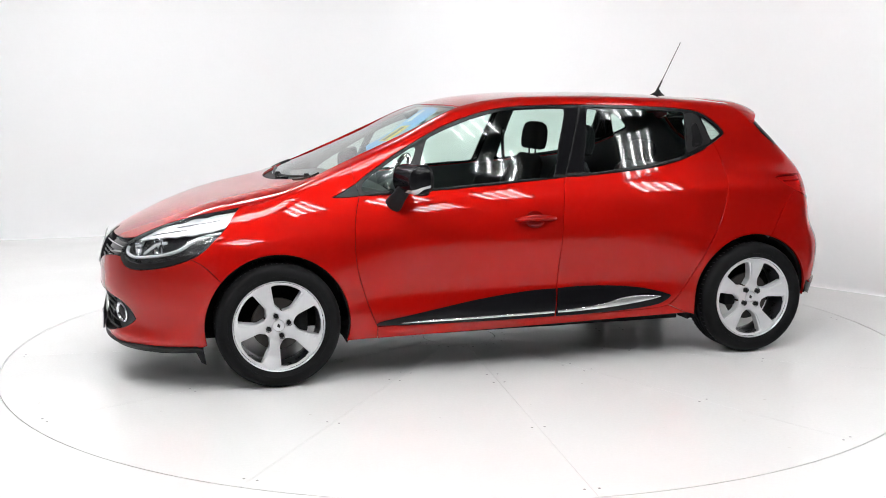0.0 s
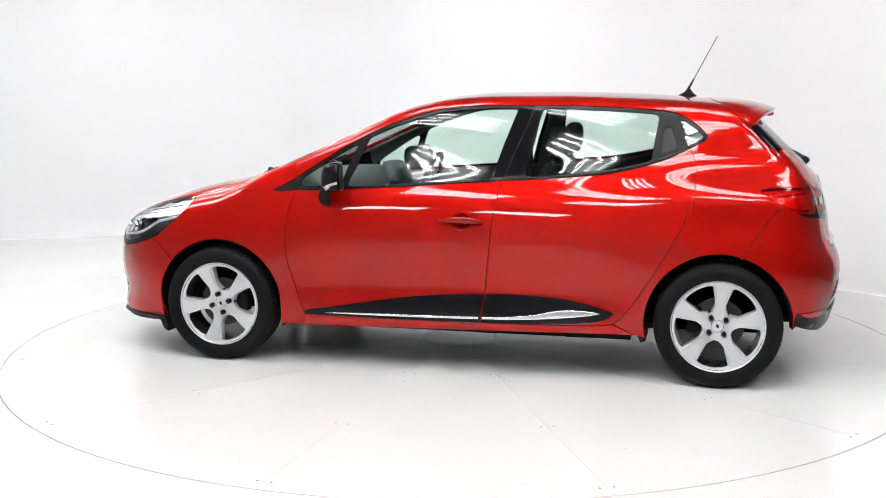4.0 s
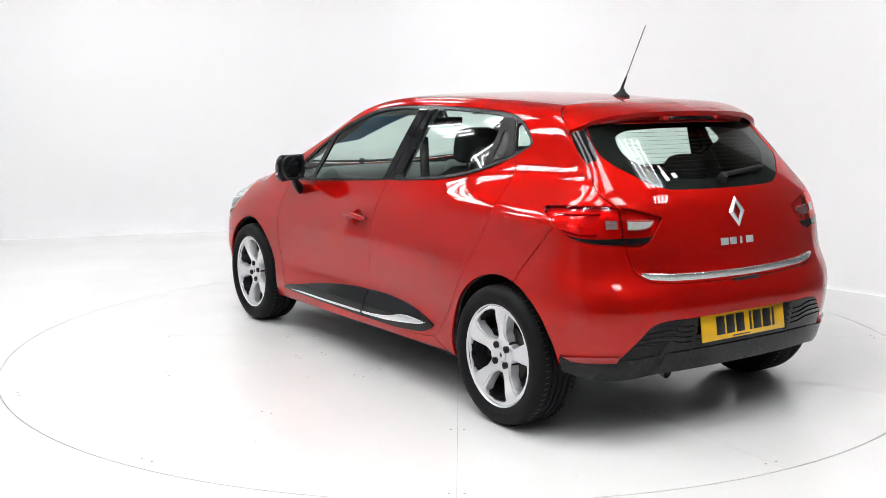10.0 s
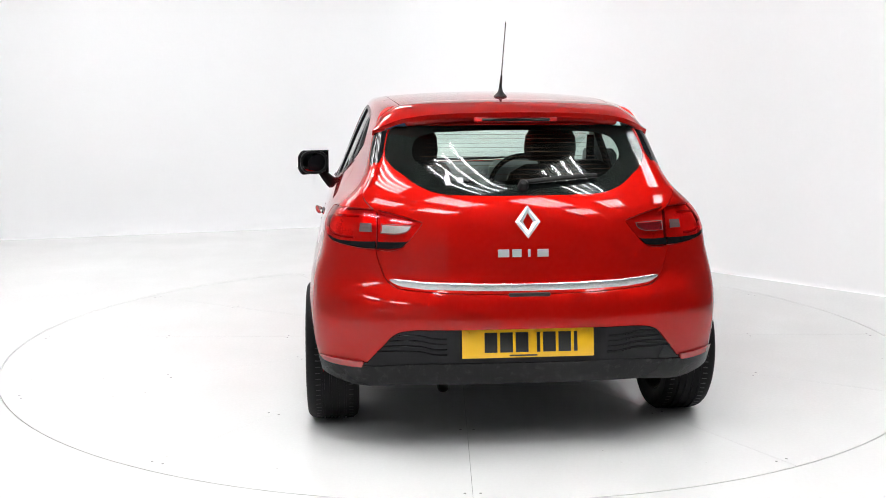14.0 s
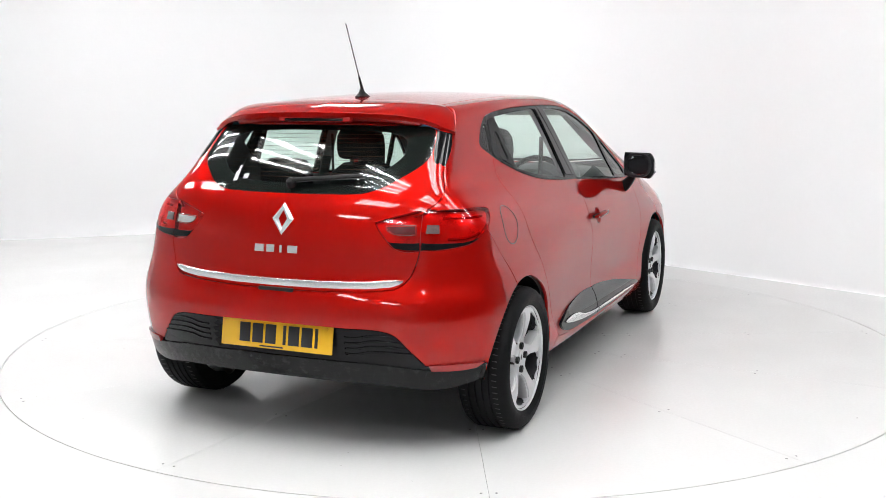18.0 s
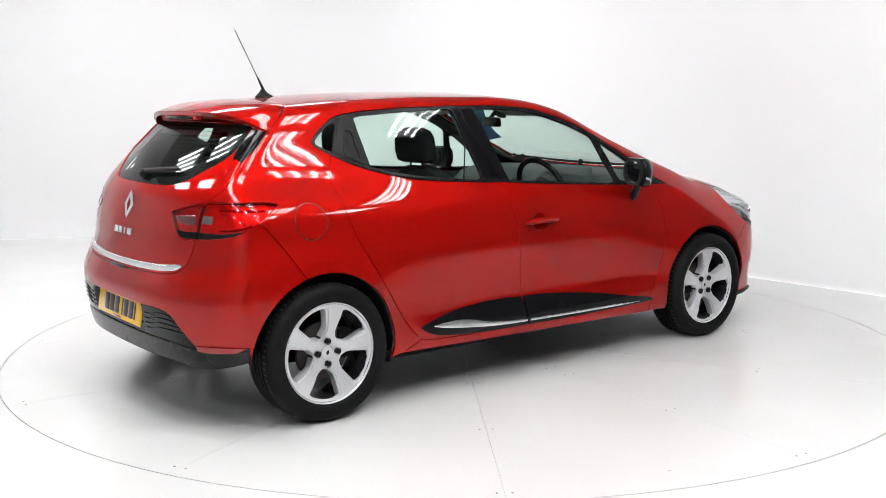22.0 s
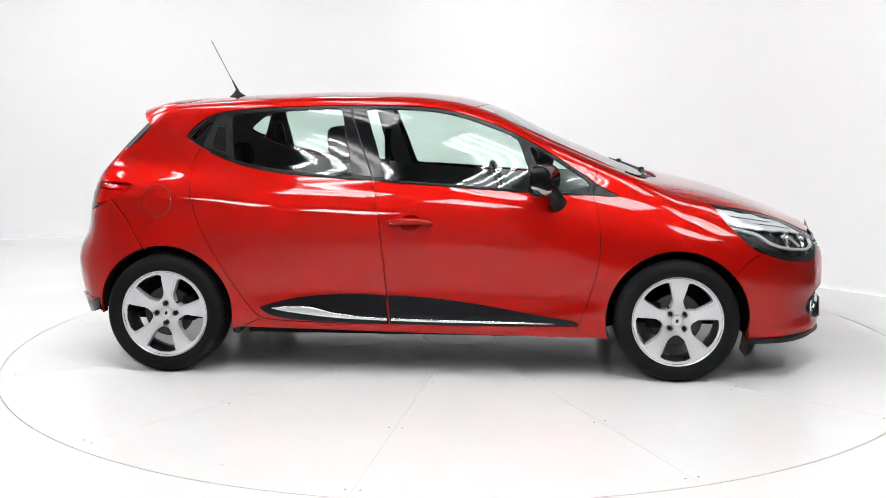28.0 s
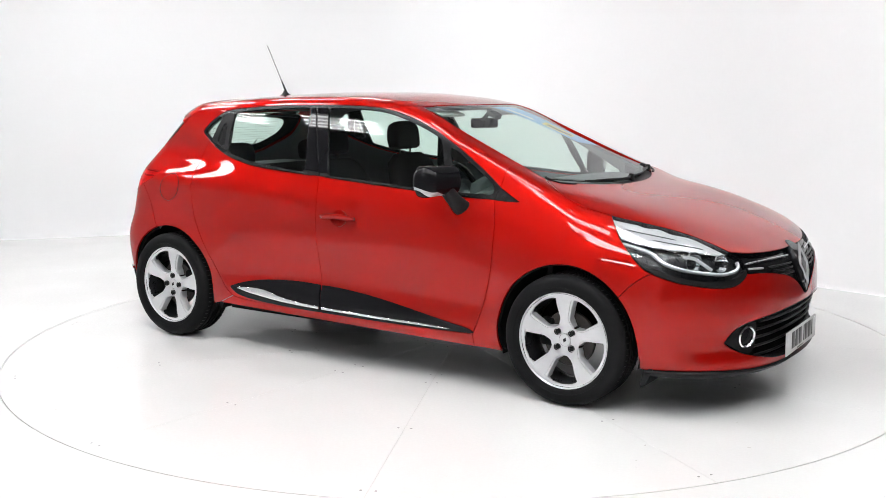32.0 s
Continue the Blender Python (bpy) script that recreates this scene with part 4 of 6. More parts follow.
def door_mirror(m):
    """A gloss black cap over a matt stalk, with its clear indicator and glass."""
    n, sides = 22, 44

    def hull(f, t, d=0.0):
        """A point of the cap: f runs outwards, t round the section."""
        hz = 0.076 * (0.90 + 0.10 * f) * (1 - max(0, (f - 0.82) / 0.18) ** 2 * 0.5) + d
        hx = 0.076 * (0.90 + 0.10 * f) * (1 - max(0, (f - 0.75) / 0.25) ** 2 * 0.6) + d
        c, s = math.cos(t), math.sin(t)
        x = 0.648 - 0.065 * f + hx * (0.95 if c > 0 else 0.42) * math.copysign(abs(c) ** (0.95 if c > 0 else 0.40), c)
        z = 1.008 - 0.006 * f + hz * math.copysign(abs(s) ** 0.85, s) - (0.012 * max(0, c) if s < 0 else 0)
        return (x, 0.805 + 0.185 * f + (d if f > 0.97 else 0), z)

    bm = bmesh.new()
    rings = [[bm.verts.new(hull(k / n, 2 * math.pi * a / sides)) for a in range(sides)] for k in range(n + 1)]
    for a, b in zip(rings, rings[1:]):
        for k in range(sides):
            bm.faces.new((a[k], a[(k + 1) % sides], b[(k + 1) % sides], b[k]))
    bm.faces.new(rings[0])
    bm.faces.new(rings[-1])
    cap = part("door_mirror", put(bm, None, m), PIANO, CAR, "gloss black door mirror on a matt stalk")
    stalk = [(0.715, 0.775, 0.862), (0.705, 0.800, 0.880), (0.690, 0.830, 0.915), (0.668, 0.855, 0.955), (0.655, 0.870, 0.985)]
    part("mirror_stalk", put(tube(stalk, [0.046, 0.043, 0.036, 0.034, 0.038], sides=16, flat=0.55), None, m), BLACK, cap)
    ring = [(math.copysign(abs(math.cos(t)) ** 0.75, math.cos(t)), math.copysign(abs(math.sin(t)) ** 0.85, math.sin(t))) for t in (2 * math.pi * k / 36 for k in range(36))]
    at = Matrix.Translation((0.583, 0.893, 1.005)) @ Matrix.Rotation(radians(-73), 4, "Z") @ Matrix.Rotation(radians(-2), 4, "X")
    bm = bmesh.new()
    rows = [[bm.verts.new((x * w, y, z * h)) for x, z in ring] for w, h, y in ((0.084, 0.068, 0.020), (0.088, 0.072, -0.002), (0.086, 0.070, -0.009), (0.075, 0.059, -0.008), (0.070, 0.054, 0.012))]
    for a, b in zip(rows, rows[1:]):
        for k in range(36):
            bm.faces.new((a[k], a[(k + 1) % 36], b[(k + 1) % 36], b[k]))
    part("mirror_rim", put(bm, at, m), BLACK, cap)
    aim = at @ Matrix.Rotation(radians(2 if m else 7), 4, "Z") @ Matrix.Rotation(radians(3), 4, "X")
    part("mirror_glass", put(prism([(x * 0.072, z * 0.055) for x, z in ring], 0.006, 0.009), aim, m), MIRROR, cap)
    bm = bmesh.new()
    grid = []
    for k in range(11):
        f = 0.42 + 0.58 * k / 10
        low, high = radians(311), radians(313 + 23 * min(1, k / 5))
        grid.append([bm.verts.new(hull(f, low + (high - low) * j / 14, 0.0025)) for j in range(15)])
    for a, b in zip(grid, grid[1:]):
        for j in range(14):
            bm.faces.new((a[j], a[j + 1], b[j + 1], b[j]))
    tip = [hull(1.0, radians(a), 0.003) for a in (336, 328, 320, 311, 229, 220, 212, 204)]
    bm.faces.new([bm.verts.new((x, y + 0.001, z)) for x, y, z in tip])
    part("indicator", put(bm, None, m), FROST, cap, "clear side indicator lens")


flank()
for right in (False, True):
    door_mirror(right)


# ---- wheels ----
def road_wheel(x, y, turn, m):
    """Five broad spokes on an alloy rim, tyre, disc and bolts; local y points outwards."""
    at = Matrix.Translation((x, y, WHEEL_R)) @ Matrix.Rotation(-radians(turn), 4, "Y")
    R, n = 0.2245, 30
    # the face: radius and azimuth grid, with five openings
    bm = bmesh.new()
    radii = [0.030, 0.045, 0.060, 0.068, 0.0725, 0.0738, 0.0755, 0.0785, 0.083, 0.089, 0.096, 0.104, 0.114, 0.128, 0.144, 0.160, 0.176, 0.188, 0.196, 0.2005, 0.2028, 0.2038, 0.2075, 0.2165]

    def half_open(r):
        """Half the opening's angle at a radius: a rounded end at the hub, wide at the rim."""
        if r < 0.0735 or r > 0.2037:
            return 0.0
        w = math.pi / 5 - (0.0255 + 0.26 * max(r - 0.108, 0.0)) / r
        w *= math.sqrt(max(1 - (1 - min((r - 0.0734) / 0.034, 1.0)) ** 2, 0.0))
        return max(w * (1 - max(0.0, (r - 0.194) / 0.0097) ** 3 * 0.55), 0.0)

    def dish(r, a):
        """Depth of the face below the lip."""
        rise = 0.030 - 0.018 * smooth01(0.05, 0.20, np.array(r))
        spine = 0.009 * (1 - min(abs(a) / 0.50, 1.0) ** 2) * smooth01(0.06, 0.11, np.array(r)) * (1 - 0.5 * smooth01(0.16, 0.20, np.array(r)))
        return -float(rise) + float(spine)

    across = [-1, -0.94, -0.86, -0.74, -0.70, -0.5, -0.25, 0, 0.25, 0.5, 0.70, 0.74, 0.86, 0.94, 1]
    cells = len(across) - 1
    for s in range(5):
        mid = 2 * math.pi * s / 5
        grid = []
        for r in radii:
            row, w = [], math.pi / 5 - half_open(r)
            for k in range(cells + 1):
                a = w * across[k] 
                edge = abs(across[k])
                drop = (0.012 if edge > 0.97 else 0.005 if edge > 0.72 else 0.0) * min(half_open(r) / 0.12, 1.0)
                row.append(bm.verts.new((r * math.cos(mid + a), dish(r, a) - drop, r * math.sin(mid + a))))
            grid.append(row)
        for a, b in zip(grid, grid[1:]):
            for k in range(cells):
                bm.faces.new((a[k], a[k + 1], b[k + 1], b[k]))
    bmesh.ops.remove_doubles(bm, verts=bm.verts, dist=0.0006)
    rim = [e for e in bm.edges if e.is_boundary and 0.075 < math.hypot(e.verts[0].co.x, e.verts[0].co.z) < 0.2055]
    for depth in (0.016, 0.018):
        made = bmesh.ops.extrude_edge_only(bm, edges=rim)["geom"]
        for v in made:
            if isinstance(v, bmesh.types.BMVert):
                v.co.y -= depth
                k = 1 + 0.02
                v.co.x, v.co.z = v.co.x * k, v.co.z * k
        rim = [e for e in made if isinstance(e, bmesh.types.BMEdge)]
    bmesh.ops.recalc_face_normals(bm, faces=bm.faces)
    face = part("wheel", put(bm, at, m), ALLOY, CAR, "five-spoke silver alloy wheel with a black tyre")
    part("rim_lip", put(lathe([(0.2160, -0.0122), (0.2180, -0.0075), (0.2200, -0.0030), (0.2225, -0.0015), (0.2247, -0.003), (0.2255, -0.012), (0.216, -0.02)], 96), at, m), ALLOY, face)
    # barrel coloured near-black to stand for the shade inside the wheel
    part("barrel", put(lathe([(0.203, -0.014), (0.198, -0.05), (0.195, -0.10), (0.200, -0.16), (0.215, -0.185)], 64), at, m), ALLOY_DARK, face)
    part("centre_cap", put(lathe([(0.0, -0.0255), (0.022, -0.0262), (0.028, -0.0275), (0.0300, -0.034)], 32), at, m), ALLOY, face)
    dia = [(0.0, 0.013), (0.0085, 0.0), (0.0, -0.013), (-0.0085, 0.0)]
    up = Matrix.Translation((x, y, WHEEL_R)) @ Matrix.Rotation(radians(20), 4, "Y")
    part("cap_mark", put(prism(dia, -0.028, -0.0245), up, m), ALLOY_DARK, face)
    for k in range(4):
        a = radians(45 + 90 * k)
        spotp = at @ Matrix.Rotation(-a, 4, "Y") @ Matrix.Translation((0.0505, 0, 0))
        part("bolt_well", put(lathe([(0.0160, -0.0215), (0.0150, -0.034), (0.0, -0.034)], 16), spotp @ Matrix.Translation((0, 0.0012, 0)), m), INK, face)
        part("wheel_bolt", put(lathe([(0.0, -0.0205), (0.0090, -0.0205), (0.0125, -0.024), (0.0125, -0.035)], 6), spotp, m), BLACK, face)
    # brake behind the openings
    part("brake_disc", put(lathe([(0.060, -0.070), (0.128, -0.070), (0.129, -0.075), (0.129, -0.088), (0.06, -0.088)], 64), at, m), STEEL, face)
    part("disc_hub", put(lathe([(0.0, -0.050), (0.058, -0.052), (0.064, -0.060), (0.064, -0.075)], 40), at, m), RUST, face)
    cal = bmesh.new()
    box(cal, (0.07, 0.06, 0.13), (0.0, 0.0, 0.0), 0.012)
    part("brake_caliper", put(cal, Matrix.Translation((x - 0.11 * (1 if x > 0 else -1), y - 0.085, WHEEL_R + 0.02)), m), DARK, face)
    # tyre: sidewall and tread
    prof = [(0.2150, -0.012), (0.2235, -0.003), (0.2300, 0.0045), (0.2385, 0.0075), (0.247, 0.0105), (0.2475, 0.0118), (0.262, 0.0140), (0.277, 0.0120), (0.2885, 0.0055), (0.2965, -0.004), (0.3015, -0.015), (0.3035, -0.024)]
    grooves = (0.058, 0.088, 0.118, 0.148)
    prof.append((0.3045, -0.035))
    for g in grooves:
        prof += [(0.3058, -g + 0.0045), (0.2990, -g + 0.0040), (0.2990, -g - 0.0040), (0.3058, -g - 0.0045)]
    prof += [(0.3045, -0.168), (0.3015, -0.182), (0.2900, -0.200), (0.262, -0.207), (0.23, -0.196), (0.215, -0.186)]
    bm = lathe(prof, 120)
    tyre = part("tyre", put(bm, at, m), RUBBER, face)
    bm = bmesh.new()
    for k in range(72):
        a = 2 * math.pi * k / 72
        t = Matrix.Rotation(-a, 4, "Y")
        for y0, y1, lean in ((-0.026, -0.050, 0.10), (-0.156, -0.182, -0.10)):
            box(bm, (0.0035, abs(y1 - y0), 0.004), turn=t @ Matrix.Translation((0.3035 if abs((y0 + y1) / 2) < 0.1 else 0.3030, (y0 + y1) / 2, 0)) @ Matrix.Rotation(lean, 4, "X"))
    tagged(part("tread_sipes", put(bm, at, m), INK, face, "dark cuts across the tyre's shoulders", smooth=False), kind="stuff")


for wx, turn_l, turn_r in ((WHEEL_X, 210, 89), (-WHEEL_X, 96, 225)):
    road_wheel(wx, 0.862, turn_l, False)
    road_wheel(wx, 0.862, turn_r, True)


# ---- wheel wells, floor, inner shells ----
def hidden():
    for x in (WHEEL_X, -WHEEL_X):
        for m in (False, True):
            bm = lathe([(0.0, 0.50), (0.362, 0.50), (0.366, 0.66), (0.360, 0.76), (0.358, 0.812)], 40, None, Matrix.Translation((x, 0, WHEEL_R)), radians(-17 if x < 0 else -15), radians(197 if x < 0 else 214))
            part("wheel_arch_liner", put(bm, None, m), DARK, CAR, "dark plastic wheel arch liner")
    bm = bmesh.new()
    box(bm, (1.86, 1.46, 0.04), (0.0, 0, 0.235), 0.01)
    box(bm, (0.42, 1.0, 0.06), (1.78, 0, 0.215), 0.01)
    box(bm, (0.40, 1.0, 0.06), (-1.60, 0, 0.325), 0.01)
    box(bm, (0.8, 1.0, 0.03), (1.3, 0, 0.235))
    box(bm, (0.8, 1.0, 0.03), (-1.3, 0, 0.285))
    part("underbody", bm, DARK, CAR, "dark underbody", smooth=False)
    for m in (False, True):
        bm = bmesh.new()
        for x, w in ((0.42, 0.09), (-0.15, 0.12), (-0.62, 0.14)):
            box(bm, (w, 0.012, 0.05), (x, 0.755, 0.220), 0.006)
        box(bm, (1.70, 0.02, 0.02), (-0.04, 0.765, 0.234), 0.004)
        part("sill_flange", put(bm, None, m), BLACK, CAR, smooth=False)
        flapf = [(1.655, 0.215), (1.70, 0.215), (1.665, 0.135), (1.640, 0.12)]
        part("mud_deflector", put(prism(flapf, 0.63, 0.78), None, m), BLACK, CAR)
        flapr = [(-0.905, 0.245), (-0.965, 0.25), (-0.955, 0.205), (-0.930, 0.195)]
        part("mud_deflector", put(prism(flapr, 0.69, 0.80), None, m), BLACK, CAR)
    inner = dict(step=0.06, depth=0.002, gap=-0.004)
    panel("bonnet_underside", both(loop(bonnet_rear[::-1], bonnet_side, bonnet_lamp, bonnet_nose)), FROM_ABOVE, DARK, CAR, off=-0.03, **inner)
    panel("headlining", both(loop(roof_front[::-1], roof_side, roof_rear)), FROM_ABOVE, PALE, CAR, "pale fabric headlining", off=-0.03, **inner)
    for m in (False, True):
        panel("door_card", loop(belt_front, seam_door_mid, foot_front[::-1], seam_door_front[::-1]), SIDE_ON, TRIM, CAR, "dark grey moulded inner door trim", m, off=-0.035, **inner)
        panel("door_card", loop(belt_rear, seam_door_rear, foot_rear[::-1], seam_door_mid[::-1]), SIDE_ON, TRIM, CAR, "dark grey moulded inner door trim", m, off=-0.035, **inner)
        panel("wing_lining", loop(cowl_side[::-1], screen_low, pillar_joint, window_nose, belt_tip, seam_door_front, fender_foot[::-1], sill_front[::-1], arch_fender[::-1], seam_bumper[::-1], lamp_front_low[::-1], bonnet_side[::-1]), TILTED, DARK, CAR, "", m, off=-0.025, **inner)
        panel("pillar_trim", loop(pillar_joint[::-1], screen_high, roof_side, hatch_side, lamp_rear_top[::-1], lamp_rear_low[:1], lamp_rear_low[:lamp_rear_low.shape[0] // 2], seam_quarter, arch_line(-WHEEL_X, -8, rear_break - 3, ARCH_R + 0.018)[::-1], sill_rear, seam_door_rear[::-1], belt_end, window_top), TILTED, TRIM, CAR, "dark grey inner pillar and roof rail trim", m, off=-0.028, step=0.05, depth=0.002, gap=-0.012)
        panel("pillar_trim", loop(on_side([(-0.20, 0.985), (-0.25, 1.17), (-0.31, 1.35)]), on_side([(-0.40, 1.35), (-0.35, 1.17), (-0.30, 0.985)])), SIDE_ON, TRIM, CAR, "", m, off=-0.035, **inner)
        part("sill_lining", put(box(bmesh.new(), (1.7, 0.06, 0.10), (-0.03, 0.74, 0.25)), None, m), DARK, CAR, smooth=False)
    tail = both(loop(hatch_foot[::-1], hatch_low[::-1], lamp_rear_low[lamp_rear_low.shape[0] // 2:][::-1], seam_quarter, arch_rear, tail_corner, tail_foot, tail_arch))
    panel("bumper_lining", tail, ASTERN, DARK, CAR, off=-0.03, **inner)


hidden()


# ---- front: headlamps, grilles, badge, lip, plate ----
headlamp_loop = loop(bonnet_lamp, lamp_front_nose, lamp_front_foot[::-1], lamp_front_low[::-1])


def headlamps():
    band_top = line(AHEAD, [(1.66, 0.822, 0.674), (1.72, 0.813, 0.665), (1.80, 0.783, 0.640), (1.88, 0.730, 0.620), (1.95, 0.655, 0.614), (1.995, 0.585, 0.625), (2.018, 0.53, 0.655)])
    bright_low = line(AHEAD, [(1.515, 0.762, 0.785), (1.62, 0.768, 0.765), (1.72, 0.738, 0.755), (1.84, 0.672, 0.742), (1.925, 0.606, 0.722)])
    drl = line(AHEAD, [(1.54, 0.780, 0.765), (1.62, 0.790, 0.752), (1.68, 0.790, 0.735), (1.73, 0.788, 0.695), (1.80, 0.760, 0.668), (1.90, 0.69, 0.648), (1.965, 0.615, 0.642), (1.995, 0.560, 0.660), (1.99, 0.55, 0.690)])
    arm = line(AHEAD, [(1.80, 0.738, 0.722), (1.85, 0.708, 0.712), (1.88, 0.690, 0.690), (1.91, 0.665, 0.662)])
    for m in (False, True):
        lamp = panel("headlamp", headlamp_loop, AHEAD, BEZEL, CAR, "swept-back headlamp with a clear lens and dark bezel", m, off=-0.05, gap=-0.004, depth=0.004)
        part("lamp_wall", strip_wall(headlamp_loop, -0.001, -0.052, m), BEZEL, lamp)
        panel("bright_reflector", loop(bonnet_lamp, line(AHEAD, [tuple(bonnet_lamp[-1]), tuple(bright_low[-1])]), bright_low[::-1], lamp_front_low[: max(2, int(len(lamp_front_low) * 0.30))][::-1]), AHEAD, SILVERED, lamp, "bright ribbed upper reflector", m, off=-0.016, gap=0.005, depth=0.012, lift=lambda p: 0.004 * np.sin((p[:, 0] * 0.55 + p[:, 2]) * 170) * smooth01(1.5, 1.62, p[:, 0]))
        for f, a0, a1 in ((0.42, 0.12, 0.55), (0.66, 0.34, 0.80)):
            i0 = (np.linspace(a0, a1, 14) * (len(bonnet_lamp) - 1)).astype(int)
            i1 = (np.linspace(a0, a1, 14) * (len(bright_low) - 1)).astype(int)
            mid = AHEAD.flat(bonnet_lamp[i0]) * (1 - f) + AHEAD.flat(bright_low[i1]) * f
            part("reflector_rib", put(tube(offset(AHEAD.cast(mid), -0.0105), [0.0006] + [0.0020] * 12 + [0.0006], sides=6), None, m), BEZEL, lamp)
        part("light_guide", put(tube(offset(drl, -0.012), 0.0085, sides=8), None, m), BADGE, lamp, "curved bright light guide")
        part("light_guide", put(tube(offset(arm, -0.014), 0.0075, sides=8), None, m), BADGE, lamp)
        for q, r in (((1.845, 0.718, 0.700), 0.046), ((1.935, 0.622, 0.690), 0.040)):
            a = AHEAD.flat(np.array([q]))[0]
            p = AHEAD.cast(np.array([a]))[0] - outward(AHEAD.cast(np.array([a])))[0] * 0.024
            d = Vector((0.92, 0.38, 0.05)).normalized()
            t = d.to_track_quat("Y", "Z").to_matrix().to_4x4()
            bowl = lathe([(r, 0.012), (r * 0.98, 0.006), (r * 0.80, -0.014), (r * 0.45, -0.030), (0.0, -0.036)], 28)
            part("reflector_bowl", put(bowl, Matrix.Translation(p) @ t, m), CHROME, lamp)
            part("bulb_cap", put(lathe([(0.0, 0.0), (r * 0.26, -0.003), (r * 0.30, -0.012), (r * 0.30, -0.034)], 16), Matrix.Translation(p) @ t, m), BEZEL, lamp)
        panel("lamp_skirt", loop(lamp_front_foot, line(AHEAD, [tuple(lamp_front_foot[-1]), tuple(band_top[-1])]), band_top[::-1]), AHEAD, BLACK, lamp, "matt black strip under the lens", m, off=0.001, gap=0.002, depth=0.03)
        lens = panel("lamp_lens", headlamp_loop, AHEAD, CLEAR, lamp, "clear curved lens", m, off=-0.0015, gap=0.002, depth=0.004)
        lens.visible_shadow = False


def front_face():
    grille = both(loop(bonnet_nose[::-1], lamp_front_nose[::-1], grille_foot))
    upper = panel("upper_grille", grille, AHEAD, PIANO, CAR, "slim black upper grille between the headlamps", off=-0.022, gap=-0.002, depth=0.004)
    part("grille_wall", strip_wall(grille, -0.001, -0.024), PIANO, upper)
    for m in (False, True):
        strip = line(AHEAD, [(2.005, 0.515, 0.676), (2.045, 0.42, 0.680), (2.085, 0.28, 0.680), (2.105, 0.14, 0.676)])
        part("chrome_bar", put(tube(offset(strip, -0.006), [0.003] + [0.0052] * (len(strip) - 2) + [0.005], sides=8, flat=0.8), None, m), BRUSHED, upper, "bright bar of the upper grille")
        for dz in (0.030, 0.050, 0.072):
            low = line(AHEAD, [(2.06, 0.40 - dz * 1.4, 0.680 - dz), (2.10, 0.25, 0.676 - dz), (2.12, 0.13, 0.674 - dz)])
            part("grille_slat", put(tube(offset(low, -0.012), 0.0045, sides=6), None, m), BLACK, upper)
        lights = line(AHEAD, [(2.018, 0.50, 0.655), (2.05, 0.41, 0.650)])
        part("day_light", put(tube(offset(lights, -0.008), 0.005, sides=8), None, m), FROST, upper, "small row of daytime lights")
    shield = both(line(AHEAD, [(2.07, 0.0, 0.722), (2.08, 0.042, 0.710), (2.095, 0.078, 0.655), (2.12, 0.074, 0.60), (2.14, 0.036, 0.53), (2.146, 0.0, 0.492)]))
    panel("badge_shield", shield, AHEAD, PIANO, upper, "gloss black shield behind the badge", off=0.002, gap=0.0, depth=0.03)
    badge(Matrix.Translation((2.124, 0, 0.620)) @ Matrix.Rotation(radians(-16), 4, "Y") @ Matrix.Rotation(radians(-90), 4, "Z"), 0.105, 0.078, upper)
    # lower grille with its slats, fog lamps and plate
    lower = panel("lower_grille", lower_grille, AHEAD, DARK, CAR, "wide black lower grille with slats", off=-0.045, gap=-0.003, depth=0.003)
    part("grille_wall", strip_wall(lower_grille, 0.0015, -0.048), BLACK, lower)
    for z in (0.262, 0.298, 0.334, 0.370, 0.406):
        w = 0.44 + 0.02 * (0.41 - z) / 0.1
        slat = line(AHEAD, [(2.05, w, z), (2.11, 0.25, z + 0.004), (2.14, 0.0, z + 0.006)])
        both_ways = np.concatenate([slat, flip(slat)[::-1][1:]])
        part("grille_slat", tube(offset(both_ways, -0.018), 0.0105, sides=8, flat=0.55), BLACK, lower)
    for m in (False, True):
        pod = line(AHEAD, [(1.972, 0.620, 0.335), (2.0, 0.588, 0.380), (2.03, 0.540, 0.400), (2.06, 0.470, 0.405), (2.06, 0.455, 0.30), (2.03, 0.50, 0.272), (2.0, 0.56, 0.30)])
        panel("fog_pod", pod, AHEAD, BLACK, lower, "black fog lamp surround", m, off=-0.014, gap=0.0, depth=0.03)
        a = AHEAD.flat(np.array([(2.042, 0.519, 0.350)]))[0]
        at = spot(AHEAD, tuple(a), -0.012) @ Matrix.Rotation(radians(8), 4, "Z")
        ring = bmesh.new()
        lathe([(0.0345, 0.003), (0.0365, 0.011), (0.0420, 0.016), (0.0480, 0.012), (0.0495, 0.0)], 40, ring)
        bmesh.ops.scale(ring, vec=(0.92, 1, 1.08), verts=ring.verts)
        fog = part("fog_lamp", put(ring, at, m), CHROME, lower, "round fog lamp in a chrome ring")
        glassy = lathe([(0.0, 0.010), (0.02, 0.009), (0.040, 0.004)], 28)
        part("fog_lens", put(glassy, at, m), PIANO, fog)
    lip = both(loop(line(AHEAD, [(2.075, 0.0, 0.200), (2.06, 0.2, 0.20), (2.0, 0.45, 0.203), (1.854, 0.695, 0.214), (1.660, 0.785, 0.205)]), line(AHEAD, [(1.650, 0.765, 0.178), (1.85, 0.68, 0.182), (2.0, 0.44, 0.175), (2.05, 0.0, 0.170)])))
    panel("front_lip", lip, AHEAD, BLACK, CAR, "black plastic front lip", off=0.003, gap=0.001, depth=0.05, lift=lambda p: 0.012 * smooth01(0.21, 0.18, 0.39 - p[:, 2]))
